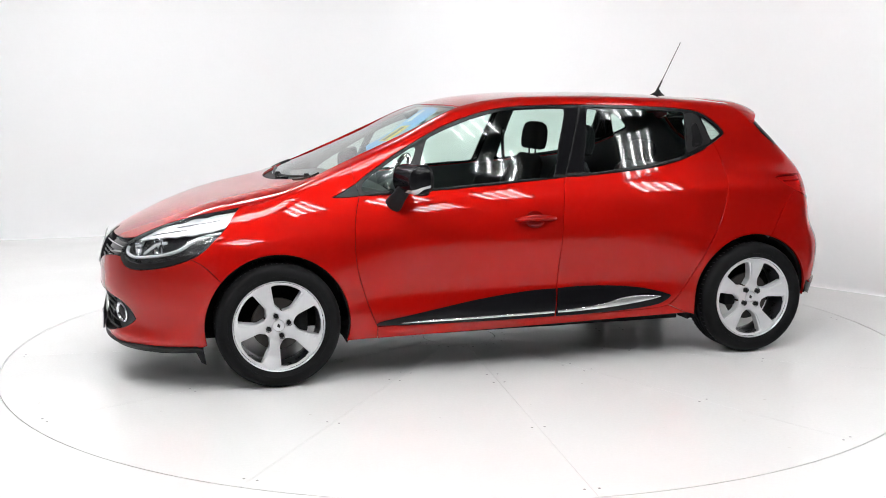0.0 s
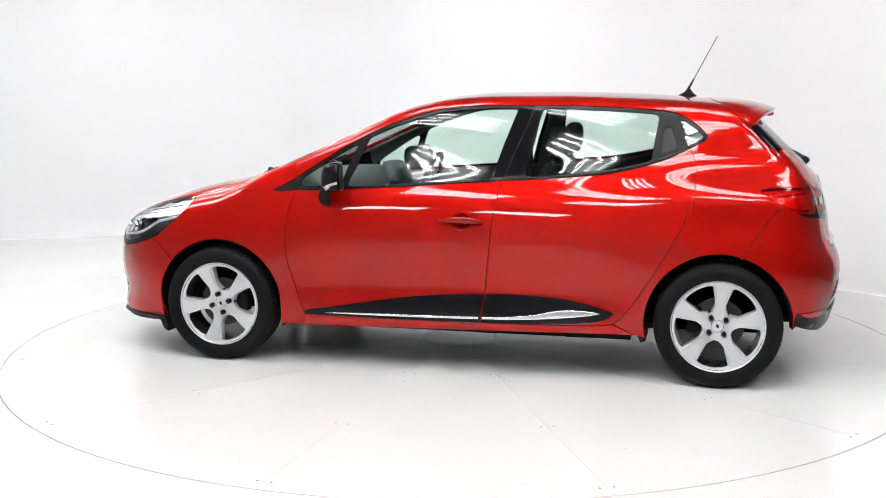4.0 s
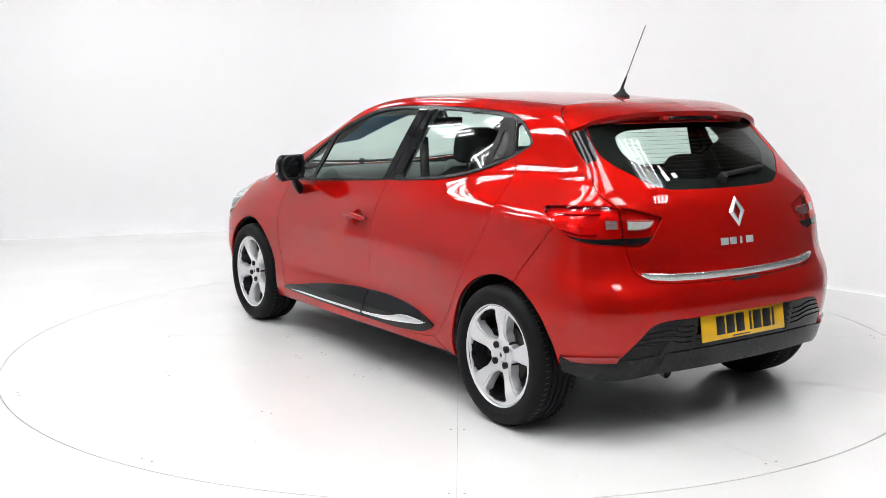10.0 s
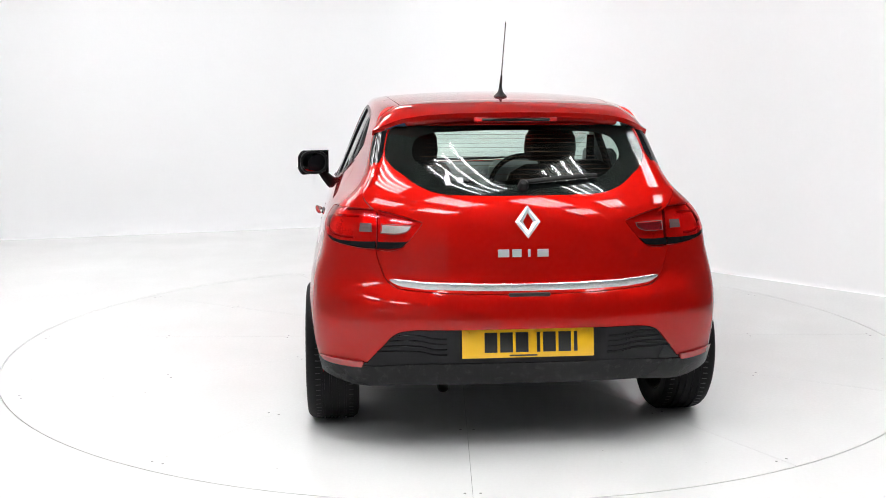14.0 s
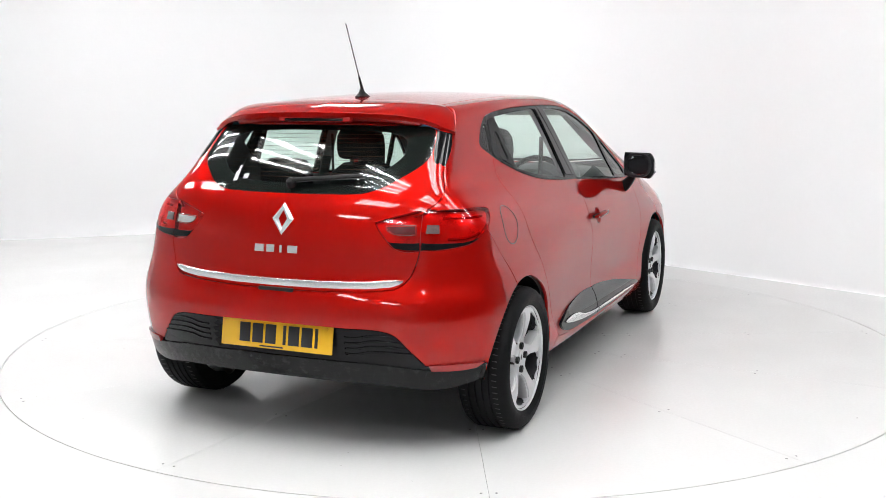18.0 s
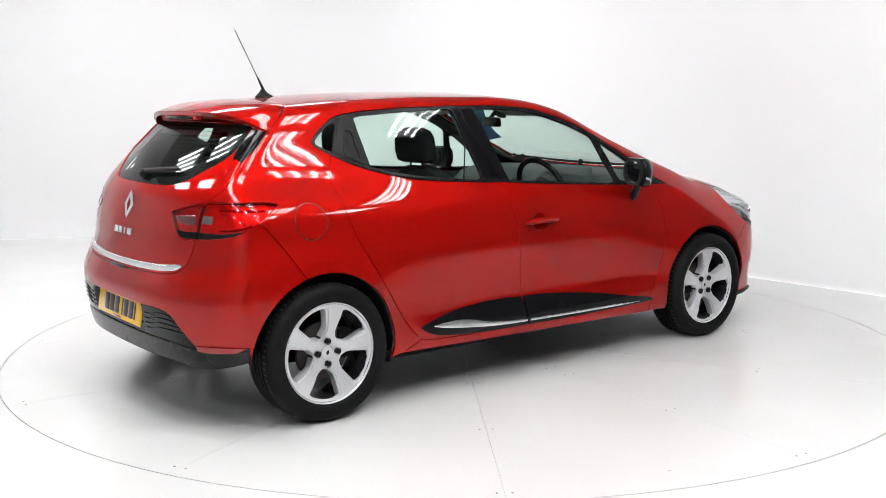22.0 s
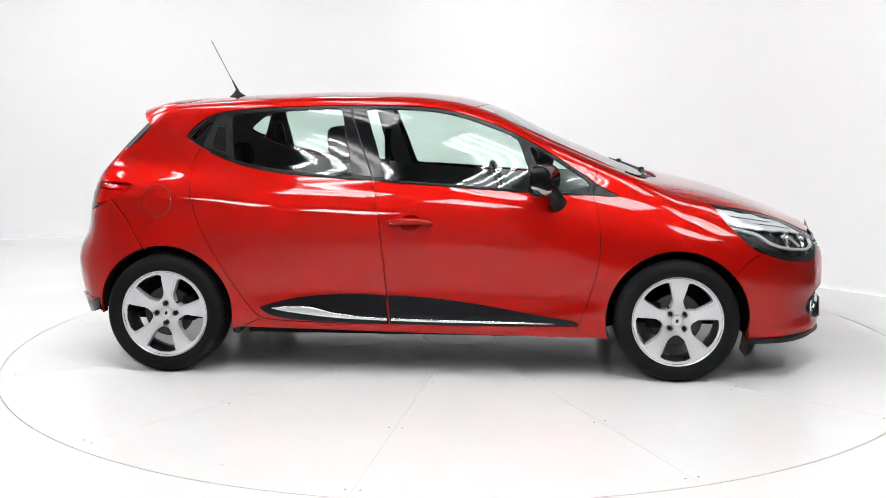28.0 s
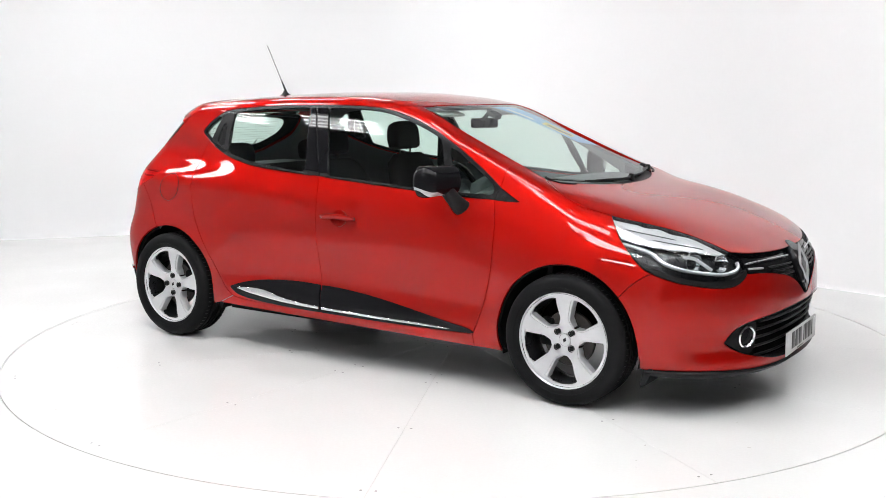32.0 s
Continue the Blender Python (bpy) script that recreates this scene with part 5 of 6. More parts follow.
    plate(Matrix.Translation((2.131, 0, 0.2735)) @ Matrix.Rotation(radians(90), 4, "Z") @ Matrix.Rotation(radians(-1), 4, "X"), WHITEPLATE, "white front number plate with dark bars", -1)


def badge(at, h, w, parent):
    """An open upright diamond of folded bright metal; local y points out, x across, z up."""
    bm = bmesh.new()
    outer, ridge, inner = [], [], []
    for k, (x, z) in enumerate(((0, h), (w, 0), (0, -h), (-w, 0))):
        outer.append(bm.verts.new((x, 0, z)))
        ridge.append(bm.verts.new((x * 0.72, -0.007, z * 0.78)))
        inner.append(bm.verts.new((x * 0.40, -0.002, z * 0.54)))
    for k in range(4):
        j = (k + 1) % 4
        bm.faces.new((outer[k], outer[j], ridge[j], ridge[k]))
        bm.faces.new((ridge[k], ridge[j], inner[j], inner[k]))
    bmesh.ops.scale(bm, vec=(1, -1, 1), verts=bm.verts)
    return part("badge", put(bm, at), BADGE, parent, "upright open diamond badge of bright metal", smooth=False)


def plate(at, mat, label, way):
    """A pressed plate whose marks are plain bars; local y points inwards."""
    bm = bmesh.new()
    box(bm, (0.520, 0.006, 0.111), (0, 0, 0), 0.0025)
    pl = part("number_plate", put(bm, at), mat, CAR, label)
    x = -0.172
    for w in (0.050, 0.050, 0.050, 0.0, 0.014, 0.050, 0.050, 0.014):
        if w:
            part("bar", put(box(bmesh.new(), (w, 0.002, 0.078), (x + w / 2, -0.0035, 0.004), 0.0006), at), INK, pl)
            x += w + 0.011
        else:
            x += 0.022
    part("small_bar", put(box(bmesh.new(), (0.11, 0.0012, 0.006), (-0.02, -0.0033, -0.047), 0.0003), at), INK, pl)
    for s in (-0.235, 0.235):
        part("plate_screw", put(lathe([(0.0, -0.0045), (0.004, -0.0045), (0.005, -0.003)], 12), at @ Matrix.Translation((s, 0, 0.045)), False), mat, pl)
    return pl


headlamps()
front_face()


# ---- rear: tailgate glass, lamps, spoiler, bumper, plate ----
rear_glass_half = line(ASTERN, [(-1.53, 0.0, 1.29), (-1.50, 0.25, 1.288), (-1.474, 0.44, 1.284), (-1.470, 0.515, 1.273), (-1.50, 0.533, 1.245), (-1.575, 0.541, 1.167), (-1.63, 0.512, 1.125), (-1.675, 0.468, 1.093), (-1.725, 0.41, 1.055), (-1.765, 0.335, 1.029), (-1.785, 0.2, 1.022), (-1.793, 0.0, 1.021)])
rear_glass = both(rear_glass_half)


def tailgate():
    hatch = both(loop(line(ASTERN, [(-1.53, 0.0, 1.298), (-1.49, 0.3, 1.295), (-1.42, 0.575, 1.262)]), hatch_side[(hatch_side[:, 2] < 1.258)], lamp_hatch_top, lamp_hatch_low, hatch_low, hatch_foot))
    gate = panel("tailgate", hatch, ASTERN, RED, CAR, holes=[rear_glass])
    panel("rear_window", rear_glass, ASTERN, PRIVACY, gate, "dark tinted heated rear window", off=-0.004, gap=-0.004, depth=0.003, step=0.05)
    border = both(loop(line(ASTERN, [(-1.545, 0.0, 1.274), (-1.52, 0.25, 1.270), (-1.51, 0.36, 1.260), (-1.52, 0.412, 1.235), (-1.57, 0.425, 1.175), (-1.63, 0.39, 1.128), (-1.69, 0.33, 1.088), (-1.73, 0.24, 1.066), (-1.745, 0.12, 1.060), (-1.748, 0.0, 1.059)])))
    panel("window_border", rear_glass, ASTERN, DARK, gate, "black printed border of the rear window", holes=[border], off=-0.0065, gap=-0.003, depth=0.001, step=0.04)
    panel("tailgate_lining", hatch, ASTERN, TRIM, gate, "", holes=[rear_glass], off=-0.03, gap=-0.002, depth=0.002, step=0.05)
    for m in (False, True):
        fin = loop(line(ASTERN, [(-1.425, 0.575, 1.255), (-1.482, 0.594, 1.192), (-1.53, 0.602, 1.155), (-1.565, 0.604, 1.125)]), line(ASTERN, [(-1.575, 0.560, 1.140), (-1.560, 0.548, 1.175), (-1.50, 0.538, 1.245), (-1.468, 0.525, 1.270)]))
        panel("window_fin", fin, ASTERN, PIANO, gate, "gloss black fin beside the rear window", m, off=0.002, gap=0.002, depth=0.012)
    # chrome strip, handle recess, badge and lettering as plain shapes
    ys = np.linspace(-0.545, 0.545, 61)
    zs = np.interp(np.abs(ys), [0, 0.2, 0.4, 0.5, 0.545], [0.673, 0.6745, 0.680, 0.689, 0.700])
    half = np.interp(np.abs(ys), [0, 0.4, 0.5, 0.53, 0.545], [0.0150, 0.0155, 0.0145, 0.009, 0.003])
    mid = ASTERN.cast(np.stack([1.2 * np.arctan2(ys, 1.27 - 0.09 * ys**2), zs], 1))
    flat = outward(mid) * np.array([1, 1, 0])
    flat /= np.linalg.norm(flat, axis=1, keepdims=True)
    bm = bmesh.new()
    rows = [[bm.verts.new(tuple(mid[i] + flat[i] * (o + 0.006) + np.array([0, 0, h * half[i]]))) for o, h in ((-0.016, 1.0), (-0.002, 1.0), (0.001, 0.82), (0.002, 0.0), (0.001, -0.82), (-0.002, -1.0), (-0.016, -1.0))] for i in range(61)]
    for a, b in zip(rows, rows[1:]):
        for k in range(6):
            bm.faces.new((a[k], a[k + 1], b[k + 1], b[k]))
    bm.faces.new(rows[0])
    bm.faces.new(rows[-1])
    part("chrome_strip", put(bm), BRUSHED, gate, "bright chrome strip along the tailgate's edge")
    # no hollow here: a black block gives the finger recess its shade
    part("handle_recess", box(bmesh.new(), (0.024, 0.165, 0.034), (-1.886, -0.005, 0.637), 0.006), INK, gate, "black block standing for the shaded finger recess under the chrome strip")
    c = ASTERN.cast(np.array([[0.0, 0.922]]))[0]
    at = Matrix.Translation((c[0] - 0.004, -0.006, 0.922)) @ Matrix.Rotation(radians(15), 4, "Y") @ Matrix.Rotation(radians(90), 4, "Z")
    badge(at, 0.066, 0.050, gate)
    for k, w in enumerate((0.044, 0.036, 0.010, 0.044)):
        y = (0.092, 0.040, -0.008, -0.062)[k]
        q = np.array([1.2 * math.atan2(y, 1.25), 0.803])
        m4 = spot(ASTERN, tuple(q), 0.002)
        bm = bmesh.new()
        box(bm, (w, 0.005, 0.030), (0, 0, 0), 0.002)
        part("mark", put(bm, m4), BADGE, gate, "small bright mark in place of a letter")
    # wiper
    piv = spot(ASTERN, (0.0, 1.052), 0.012)
    wip = part("rear_wiper", put(lathe([(0.0, 0.018), (0.012, 0.017), (0.019, 0.010), (0.022, -0.012)], 24), piv), BLACK, gate, "black rear wiper")
    arm = line(ASTERN, [(-1.76, 0.01, 1.058), (-1.757, -0.10, 1.068), (-1.74, -0.22, 1.077), (-1.72, -0.31, 1.082)])
    part("wiper_arm", tube(offset(arm, 0.016), [0.014, *[0.011] * (len(arm) - 2), 0.005], sides=12, flat=0.6), BLACK, wip)
    part("wiper_blade", tube(offset(arm[2:], 0.007), 0.006, sides=6), INK, wip)
    for k in range(11):
        z = 1.085 + 0.017 * k
        reach = float(np.interp(z, [1.085, 1.12, 1.18, 1.26], [0.30, 0.37, 0.415, 0.385]))
        wire = ASTERN.cast(np.stack([1.2 * np.linspace(-reach, reach, 24) / 1.08, np.full(24, z)], 1))
        part("heater_wire", tube(offset(wire, -0.0075), 0.0008, sides=4), HEATER, gate, "thin heater line on the rear window")
    # small sticker inside the glass, as plain bars
    for y, z, w, h in ((0.30, 1.098, 0.060, 0.010), (0.295, 1.078, 0.050, 0.020), (0.245, 1.079, 0.026, 0.024)):
        mm = spot(ASTERN, (1.2 * math.atan2(y, 1.10), z), -0.003)
        part("sticker_mark", put(box(bmesh.new(), (w, 0.0015, h), (0, 0, 0), 0.0004), mm), WHITE_INK, gate, "pale sticker mark on the rear window")


def rear_lamps():
    for m in (False, True):
        outer = loop(lamp_rear_top, hatch_lamp, lamp_rear_low[::-1])
        inner = loop(lamp_hatch_top, lamp_hatch_low, hatch_lamp[::-1])
        for rim, label in ((outer, "wrap-round red rear lamp on the body side"), (inner, "red rear lamp on the tailgate")):
            lamp = panel("rear_lamp", rim, ASTERN, LAMP_BACK, CAR, label, m, off=-0.020, gap=-0.002, depth=0.004)
            part("lamp_wall", strip_wall(rim, -0.001, -0.022, m), DEEP_RED, lamp)
            lens = panel("lamp_lens", rim, ASTERN, LAMP_RED, lamp, "glossy red lens", m, off=-0.001, gap=0.0015, depth=0.004)
            lens.visible_shadow = False
        # black foot of the lamps, dark frame line, and the pale reversing lamp
        foot = loop(line(ASTERN, [(-1.63, 0.776, 0.862), (-1.69, 0.745, 0.848), (-1.74, 0.67, 0.844), (-1.778, 0.592, 0.846)]), line(ASTERN, [(-1.782, 0.591, 0.817), (-1.735, 0.68, 0.822), (-1.675, 0.765, 0.842), (-1.635, 0.776, 0.858)]))
        panel("lamp_foot", foot, ASTERN, PIANO, CAR, "black lower edge of the rear lamp", m, off=0.001, gap=0.0015, depth=0.01)
        foot = loop(line(ASTERN, [(-1.778, 0.586, 0.846), (-1.80, 0.52, 0.845), (-1.811, 0.462, 0.848)]), line(ASTERN, [(-1.808, 0.49, 0.823), (-1.80, 0.52, 0.818), (-1.783, 0.586, 0.817)]))
        panel("lamp_foot", foot, ASTERN, PIANO, CAR, "black lower edge of the rear lamp", m, off=0.001, gap=0.0015, depth=0.01)
        clear = loop(line(ASTERN, [(-1.779, 0.572, 0.912), (-1.805, 0.452, 0.908)]), line(ASTERN, [(-1.805, 0.452, 0.908), (-1.806, 0.468, 0.884), (-1.780, 0.572, 0.876)]), line(ASTERN, [(-1.780, 0.572, 0.876), (-1.779, 0.572, 0.912)]))
        panel("rear_fog_lamp" if m else "reversing_lamp", clear, ASTERN, DEEP_RED if m else PALE_INSERT, CAR, "dark red fog lamp window" if m else "pale reversing lamp window", m, off=0.0006, gap=0.004, depth=0.006)
        part("lamp_outline", put(tube(np.concatenate([offset(clear, 0.001), offset(clear[:1], 0.001)]), 0.0016, sides=5, caps=False), None, m), GREY_INSERT, CAR)
        clear = loop(line(ASTERN, [(-1.722, 0.645, 0.914), (-1.745, 0.602, 0.914)]), line(ASTERN, [(-1.745, 0.602, 0.914), (-1.757, 0.602, 0.880)]), line(ASTERN, [(-1.757, 0.602, 0.880), (-1.735, 0.652, 0.880)]), line(ASTERN, [(-1.735, 0.652, 0.880), (-1.722, 0.645, 0.914)]))
        panel("indicator_window", clear, ASTERN, GREY_INSERT, CAR, "smoky indicator window", m, off=0.0006, gap=0.001, depth=0.006)
        for path in ([(-1.53, 0.757, 0.944), (-1.60, 0.735, 0.945), (-1.70, 0.65, 0.943)], [(-1.60, 0.775, 0.880), (-1.66, 0.755, 0.866), (-1.72, 0.68, 0.860)]):
            part("lamp_rib", put(tube(offset(line(ASTERN, path), -0.019), 0.005, sides=8), None, m), RED_REFLECTOR, CAR, "red light bar inside the rear lamp")


def spoiler():
    """Roof spoiler with its brake lamp."""
    ys = np.linspace(-0.585, 0.585, 61)
    a = np.abs(ys)
    x0 = pchip([0, 0.30, 0.462, 0.548, 0.578, 0.60], [-1.234, -1.249, -1.279, -1.340, -1.405, -1.425], a)
    x1 = pchip([0, 0.20, 0.36, 0.46, 0.53, 0.57, 0.60], [-1.585, -1.568, -1.533, -1.500, -1.470, -1.440, -1.425], a)
    z1 = pchip([0, 0.20, 0.36, 0.46, 0.53, 0.57, 0.60], [1.340, 1.337, 1.328, 1.313, 1.289, 1.268, 1.258], a)
    bm = bmesh.new()
    z0 = pchip([0, 0.30, 0.462, 0.548, 0.578, 0.60], [*FROM_ABOVE.cast(np.array([[-1.234, 0.0], [-1.249, 0.30], [-1.279, 0.462]]))[:, 2], 1.322, 1.268, 1.255], a)
    n = 12
    top, low = [], []
    for i, y in enumerate(ys):
        r, s = [], []
        for k in range(n + 1):
            f = k / n
            x = x0[i] + (x1[i] - x0[i]) * f
            z = z0[i] + (z1[i] - z0[i]) * f + 0.018 * f * (1 - f) * 4 * min(1, (0.585 - a[i]) / 0.12)
            thick = 0.018 + 0.034 * (1 - f) * min(1, (0.585 - a[i]) / 0.10 + 0.15)
            r.append(bm.verts.new((x, y, z + 0.0015)))
            s.append(bm.verts.new((x + 0.012 * f, y * (1 - 0.01 * (1 - f)), z - thick)))
        top.append(r)
        low.append(s)
    for g, sgn in ((top, 1), (low, -1)):
        for a_, b_ in zip(g, g[1:]):
            for k in range(n):
                f = (a_[k], b_[k], b_[k + 1], a_[k + 1])
                bm.faces.new(f if sgn > 0 else f[::-1])
    for t, l in zip(zip(top, top[1:]), zip(low, low[1:])):
        bm.faces.new((t[0][-1], l[0][-1], l[1][-1], t[1][-1]))
        bm.faces.new((t[0][0], t[1][0], l[1][0], l[0][0]))
    for g, h in ((top[0], low[0]), (top[-1], low[-1])):
        for k in range(n):
            bm.faces.new((g[k], g[k + 1], h[k + 1], h[k]))
    bmesh.ops.recalc_face_normals(bm, faces=bm.faces)
    part("tailgate_header", put(box(bmesh.new(), (0.17, 0.90, 0.05), (0, 0, 0), 0.015), Matrix.Translation((-1.385, 0, 1.318)) @ Matrix.Rotation(radians(-10), 4, "Y")), RED, CAR, "red header above the rear window")
    sp = part("roof_spoiler", bm, RED, CAR, "red roof spoiler over the rear window")
    bm = box(bmesh.new(), (0.03, 0.345, 0.024), (0, 0, 0), 0.006)
    lampb = part("brake_lamp", put(bm, Matrix.Translation((-1.548, 0, 1.312)) @ Matrix.Rotation(radians(18), 4, "Y")), BRAKE_RED, sp, "red high brake lamp")
    part("lamp_window", put(box(bmesh.new(), (0.006, 0.28, 0.012), (0, 0, 0), 0.002), Matrix.Translation((-1.564, 0, 1.310)) @ Matrix.Rotation(radians(18), 4, "Y")), PIANO, lampb)


def rear_bumper():
    low = line(ASTERN, [(-1.660, 0.802, 0.312), (-1.72, 0.72, 0.285), (-1.76, 0.62, 0.272), (-1.79, 0.45, 0.288), (-1.84, 0.25, 0.290), (-1.845, 0.0, 0.290)])
    corner = line(ASTERN, [tuple(arch_rear[-1]), (-1.660, 0.802, 0.312)])
    valance = both(loop(tail_arch[::-1], tail_foot[::-1], tail_corner[::-1], corner, low))
    val = panel("rear_valance", valance, ASTERN, PIANO, CAR, "gloss black lower rear bumper with a pocket for the plate", off=-0.001, gap=0.0015, depth=0.03, step=0.016, lift=lambda p: -0.034 * (1 - smooth01(0.272, 0.290, np.abs(p[:, 1]))) * smooth01(0.384, 0.400, p[:, 2]))
    skirt = both(loop(line(ASTERN, [(-1.665, 0.825, 0.368), (-1.75, 0.755, 0.356), (-1.82, 0.62, 0.358), (-1.86, 0.45, 0.374), (-1.88, 0.2, 0.378), (-1.88, 0.0, 0.378)]), low[::-1]))
    panel("rear_skirt", skirt, ASTERN, SATIN, val, "satin black lower skirt", off=0.006, gap=0.001, depth=0.03)
    for m in (False, True):
        refl = loop(line(ASTERN, [(-1.672, 0.815, 0.376), (-1.74, 0.755, 0.378), (-1.812, 0.636, 0.376)]), line(ASTERN, [(-1.80, 0.642, 0.352), (-1.75, 0.735, 0.352), (-1.70, 0.790, 0.358)]))
        panel("reflector", refl, ASTERN, RED_REFLECTOR, val, "red rear reflector", m, off=0.010, gap=0.001, depth=0.012)
        for k in range(4):
            z = 0.412 + 0.022 * k
            y1 = 0.585 - 0.028 * k
            wave = line(ASTERN, [(-1.87, 0.31, z), (-1.87, 0.36, z + 0.001), (-1.86, 0.41, z + 0.012), (-1.85, 0.46, z + 0.014), (-1.84, y1, z + 0.008)])
            part("slat", put(tube(offset(wave, -0.0005), 0.0045, sides=8), None, m), PIANO, val, "wavy black slat of the rear bumper")
        fin = [(-1.80, 0.30), (-1.72, 0.30), (-1.73, 0.255), (-1.79, 0.262)]
        part("diffuser_fin", put(prism(fin, 0.20, 0.235, 0.004), None, m), BLACK, val)
    plate(Matrix.Translation((-1.8935, -0.001, 0.4545)) @ Matrix.Rotation(radians(-90), 4, "Z") @ Matrix.Rotation(radians(-9), 4, "X"), YELLOW, "yellow rear number plate with dark bars", 1)
    part("tail_pipe", tube([(-1.50, 0.33, 0.27), (-1.72, 0.325, 0.268), (-1.775, 0.322, 0.250)], 0.022, sides=14, caps=False), STEEL, CAR, "short steel exhaust pipe")
    part("silencer", tube([(-1.55, 0.42, 0.27), (-1.55, -0.25, 0.27)], 0.07, sides=16, flat=0.8), DARK, CAR)


tailgate()
rear_lamps()
spoiler()
rear_bumper()


# ---- roof aerial, wipers, cowl, sun strip ----
def on_top():
    c = FROM_ABOVE.cast(np.array([[-1.127, 0.0]]))[0]
    bm = bmesh.new()
    rings = []
    for k, (h, l, w) in enumerate(((0.0, 0.052, 0.030), (0.006, 0.050, 0.029), (0.014, 0.036, 0.020), (0.024, 0.022, 0.012), (0.034, 0.013, 0.009), (0.040, 0.008, 0.007))):
        rings.append([bm.verts.new((l * math.cos(t) + 0.010 - 0.3 * h, w * math.sin(t), h)) for t in (2 * math.pi * j / 20 for j in range(20))])
    for a, b in zip(rings, rings[1:]):
        for k in range(20):
            bm.faces.new((a[k], a[(k + 1) % 20], b[(k + 1) % 20], b[k]))
    bm.faces.new(rings[-1])
    aerial = part("roof_aerial", put(bm, Matrix.Translation(Vector(c) - Vector((0, 0, 0.002)))), BLACK, CAR, "black whip aerial on the roof")
    base, tip = Vector((-1.120, 0, c[2] + 0.03)), Vector((-1.268, 0, 1.722))
    part("mast", tube([base, base.lerp(tip, 0.22)], [0.0075, 0.004], sides=10), BLACK, aerial)
    pts = []
    for k in range(120):
        f = 0.2 + 0.8 * k / 119
        pts.append(base.lerp(tip, f) + Vector((0, 0.0008 * math.cos(k * 0.9), 0.0008 * math.sin(k * 0.9))))
    part("whip", tube(pts, 0.0022, sides=6), STEEL, aerial)
    # cowl and windscreen wipers
    cowl = both(loop(bonnet_rear[::-1], cowl_side, screen_foot))
    panel("cowl", cowl, FROM_ABOVE, BLACK, CAR, "black plastic cowl below the windscreen", off=-0.018, gap=-0.012, depth=0.02)
    for y0, y1 in ((0.55, 0.00), (0.10, -0.36)):
        a = FROM_ABOVE.cast(np.stack([np.interp(np.linspace(y0, y1, 16), [-0.6, -0.3, 0, 0.3, 0.6], [1.085, 1.172, 1.208, 1.172, 1.088]), np.linspace(y0, y1, 16)], 1))
        w = part("windscreen_wiper", tube(offset(a, 0.001), [0.007] * 4 + [0.006] * 8 + [0.004] * 4, sides=8, flat=0.8), BLACK, CAR, "black windscreen wiper")
        part("wiper_blade", tube(offset(a[3:], 0.001), 0.0045, sides=6), INK, w)
        k = offset(a[:1], 0.006)[0]
        part("wiper_pivot", put(lathe([(0.0, 0.012), (0.012, 0.010), (0.016, 0.0), (0.016, -0.03)], 18), Matrix.Translation(k) @ Matrix.Rotation(radians(90), 4, "X")), BLACK, w)
    for m in (False, True):
        end = line(FROM_ABOVE, [(1.05, 0.57), (1.09, 0.585), (1.125, 0.56), (1.16, 0.48)])
        part("cowl_end", put(tube(offset(end, -0.003), 0.011, sides=10, flat=0.6), None, m), BLACK, CAR)
    band = loop(line(FROM_ABOVE, [(0.352, 0.06), (0.45, 0.17), (0.60, 0.29), (0.762, 0.365)]), line(FROM_ABOVE, [(0.80, 0.560), (0.646, 0.527), (0.53, 0.485), (0.40, 0.40), (0.347, 0.30)]))
    sun = panel("screen_banner", band, FROM_ABOVE, BLUE, CAR, "pale blue paper banner inside the windscreen", off=-0.0075, gap=0.0, depth=0.001)
    tag = loop(line(FROM_ABOVE, [(0.555, 0.315), (0.70, 0.40)]), line(FROM_ABOVE, [(0.672, 0.495), (0.53, 0.405)]))
    panel("banner_block", tag, FROM_ABOVE, GOLD, sun, "yellow block with plain bars", off=-0.0066, gap=0.0, depth=0.001)
    tag = loop(line(FROM_ABOVE, [(0.568, 0.345), (0.685, 0.415)]), line(FROM_ABOVE, [(0.678, 0.447), (0.556, 0.378)]))
    panel("banner_bar", tag, FROM_ABOVE, INK, sun, "", off=-0.0060, gap=0.0, depth=0.001)
    tag = loop(line(FROM_ABOVE, [(0.40, 0.17), (0.52, 0.28)]), line(FROM_ABOVE, [(0.50, 0.31), (0.385, 0.20)]))
    panel("banner_bar", tag, FROM_ABOVE, WHITE_INK, sun, "", off=-0.0060, gap=0.0, depth=0.001)


on_top()


# ---- inside the car ----
def slab(sections, bevel=0.0):
    """A padded body through rounded-rectangle sections (centre, half width y, half depth, tilt in degrees)."""
    bm = bmesh.new()
    rings = []
    for (x, y, z), w, d, tilt in sections:
        c, s = math.cos(radians(tilt)), math.sin(radians(tilt))
        ring = []
        for k in range(24):
            t = 2 * math.pi * k / 24
            u, v = math.copysign(abs(math.cos(t)) ** 0.5, math.cos(t)) * d, math.copysign(abs(math.sin(t)) ** 0.45, math.sin(t)) * w
            ring.append(bm.verts.new((x + u * c, y + v, z + u * s)))
        rings.append(ring)
    for a, b in zip(rings, rings[1:]):
        for k in range(24):
            bm.faces.new((a[k], a[(k + 1) % 24], b[(k + 1) % 24], b[k]))
    bm.faces.new(rings[0])
    bm.faces.new(rings[-1])
    bmesh.ops.recalc_face_normals(bm, faces=bm.faces)
    return bm


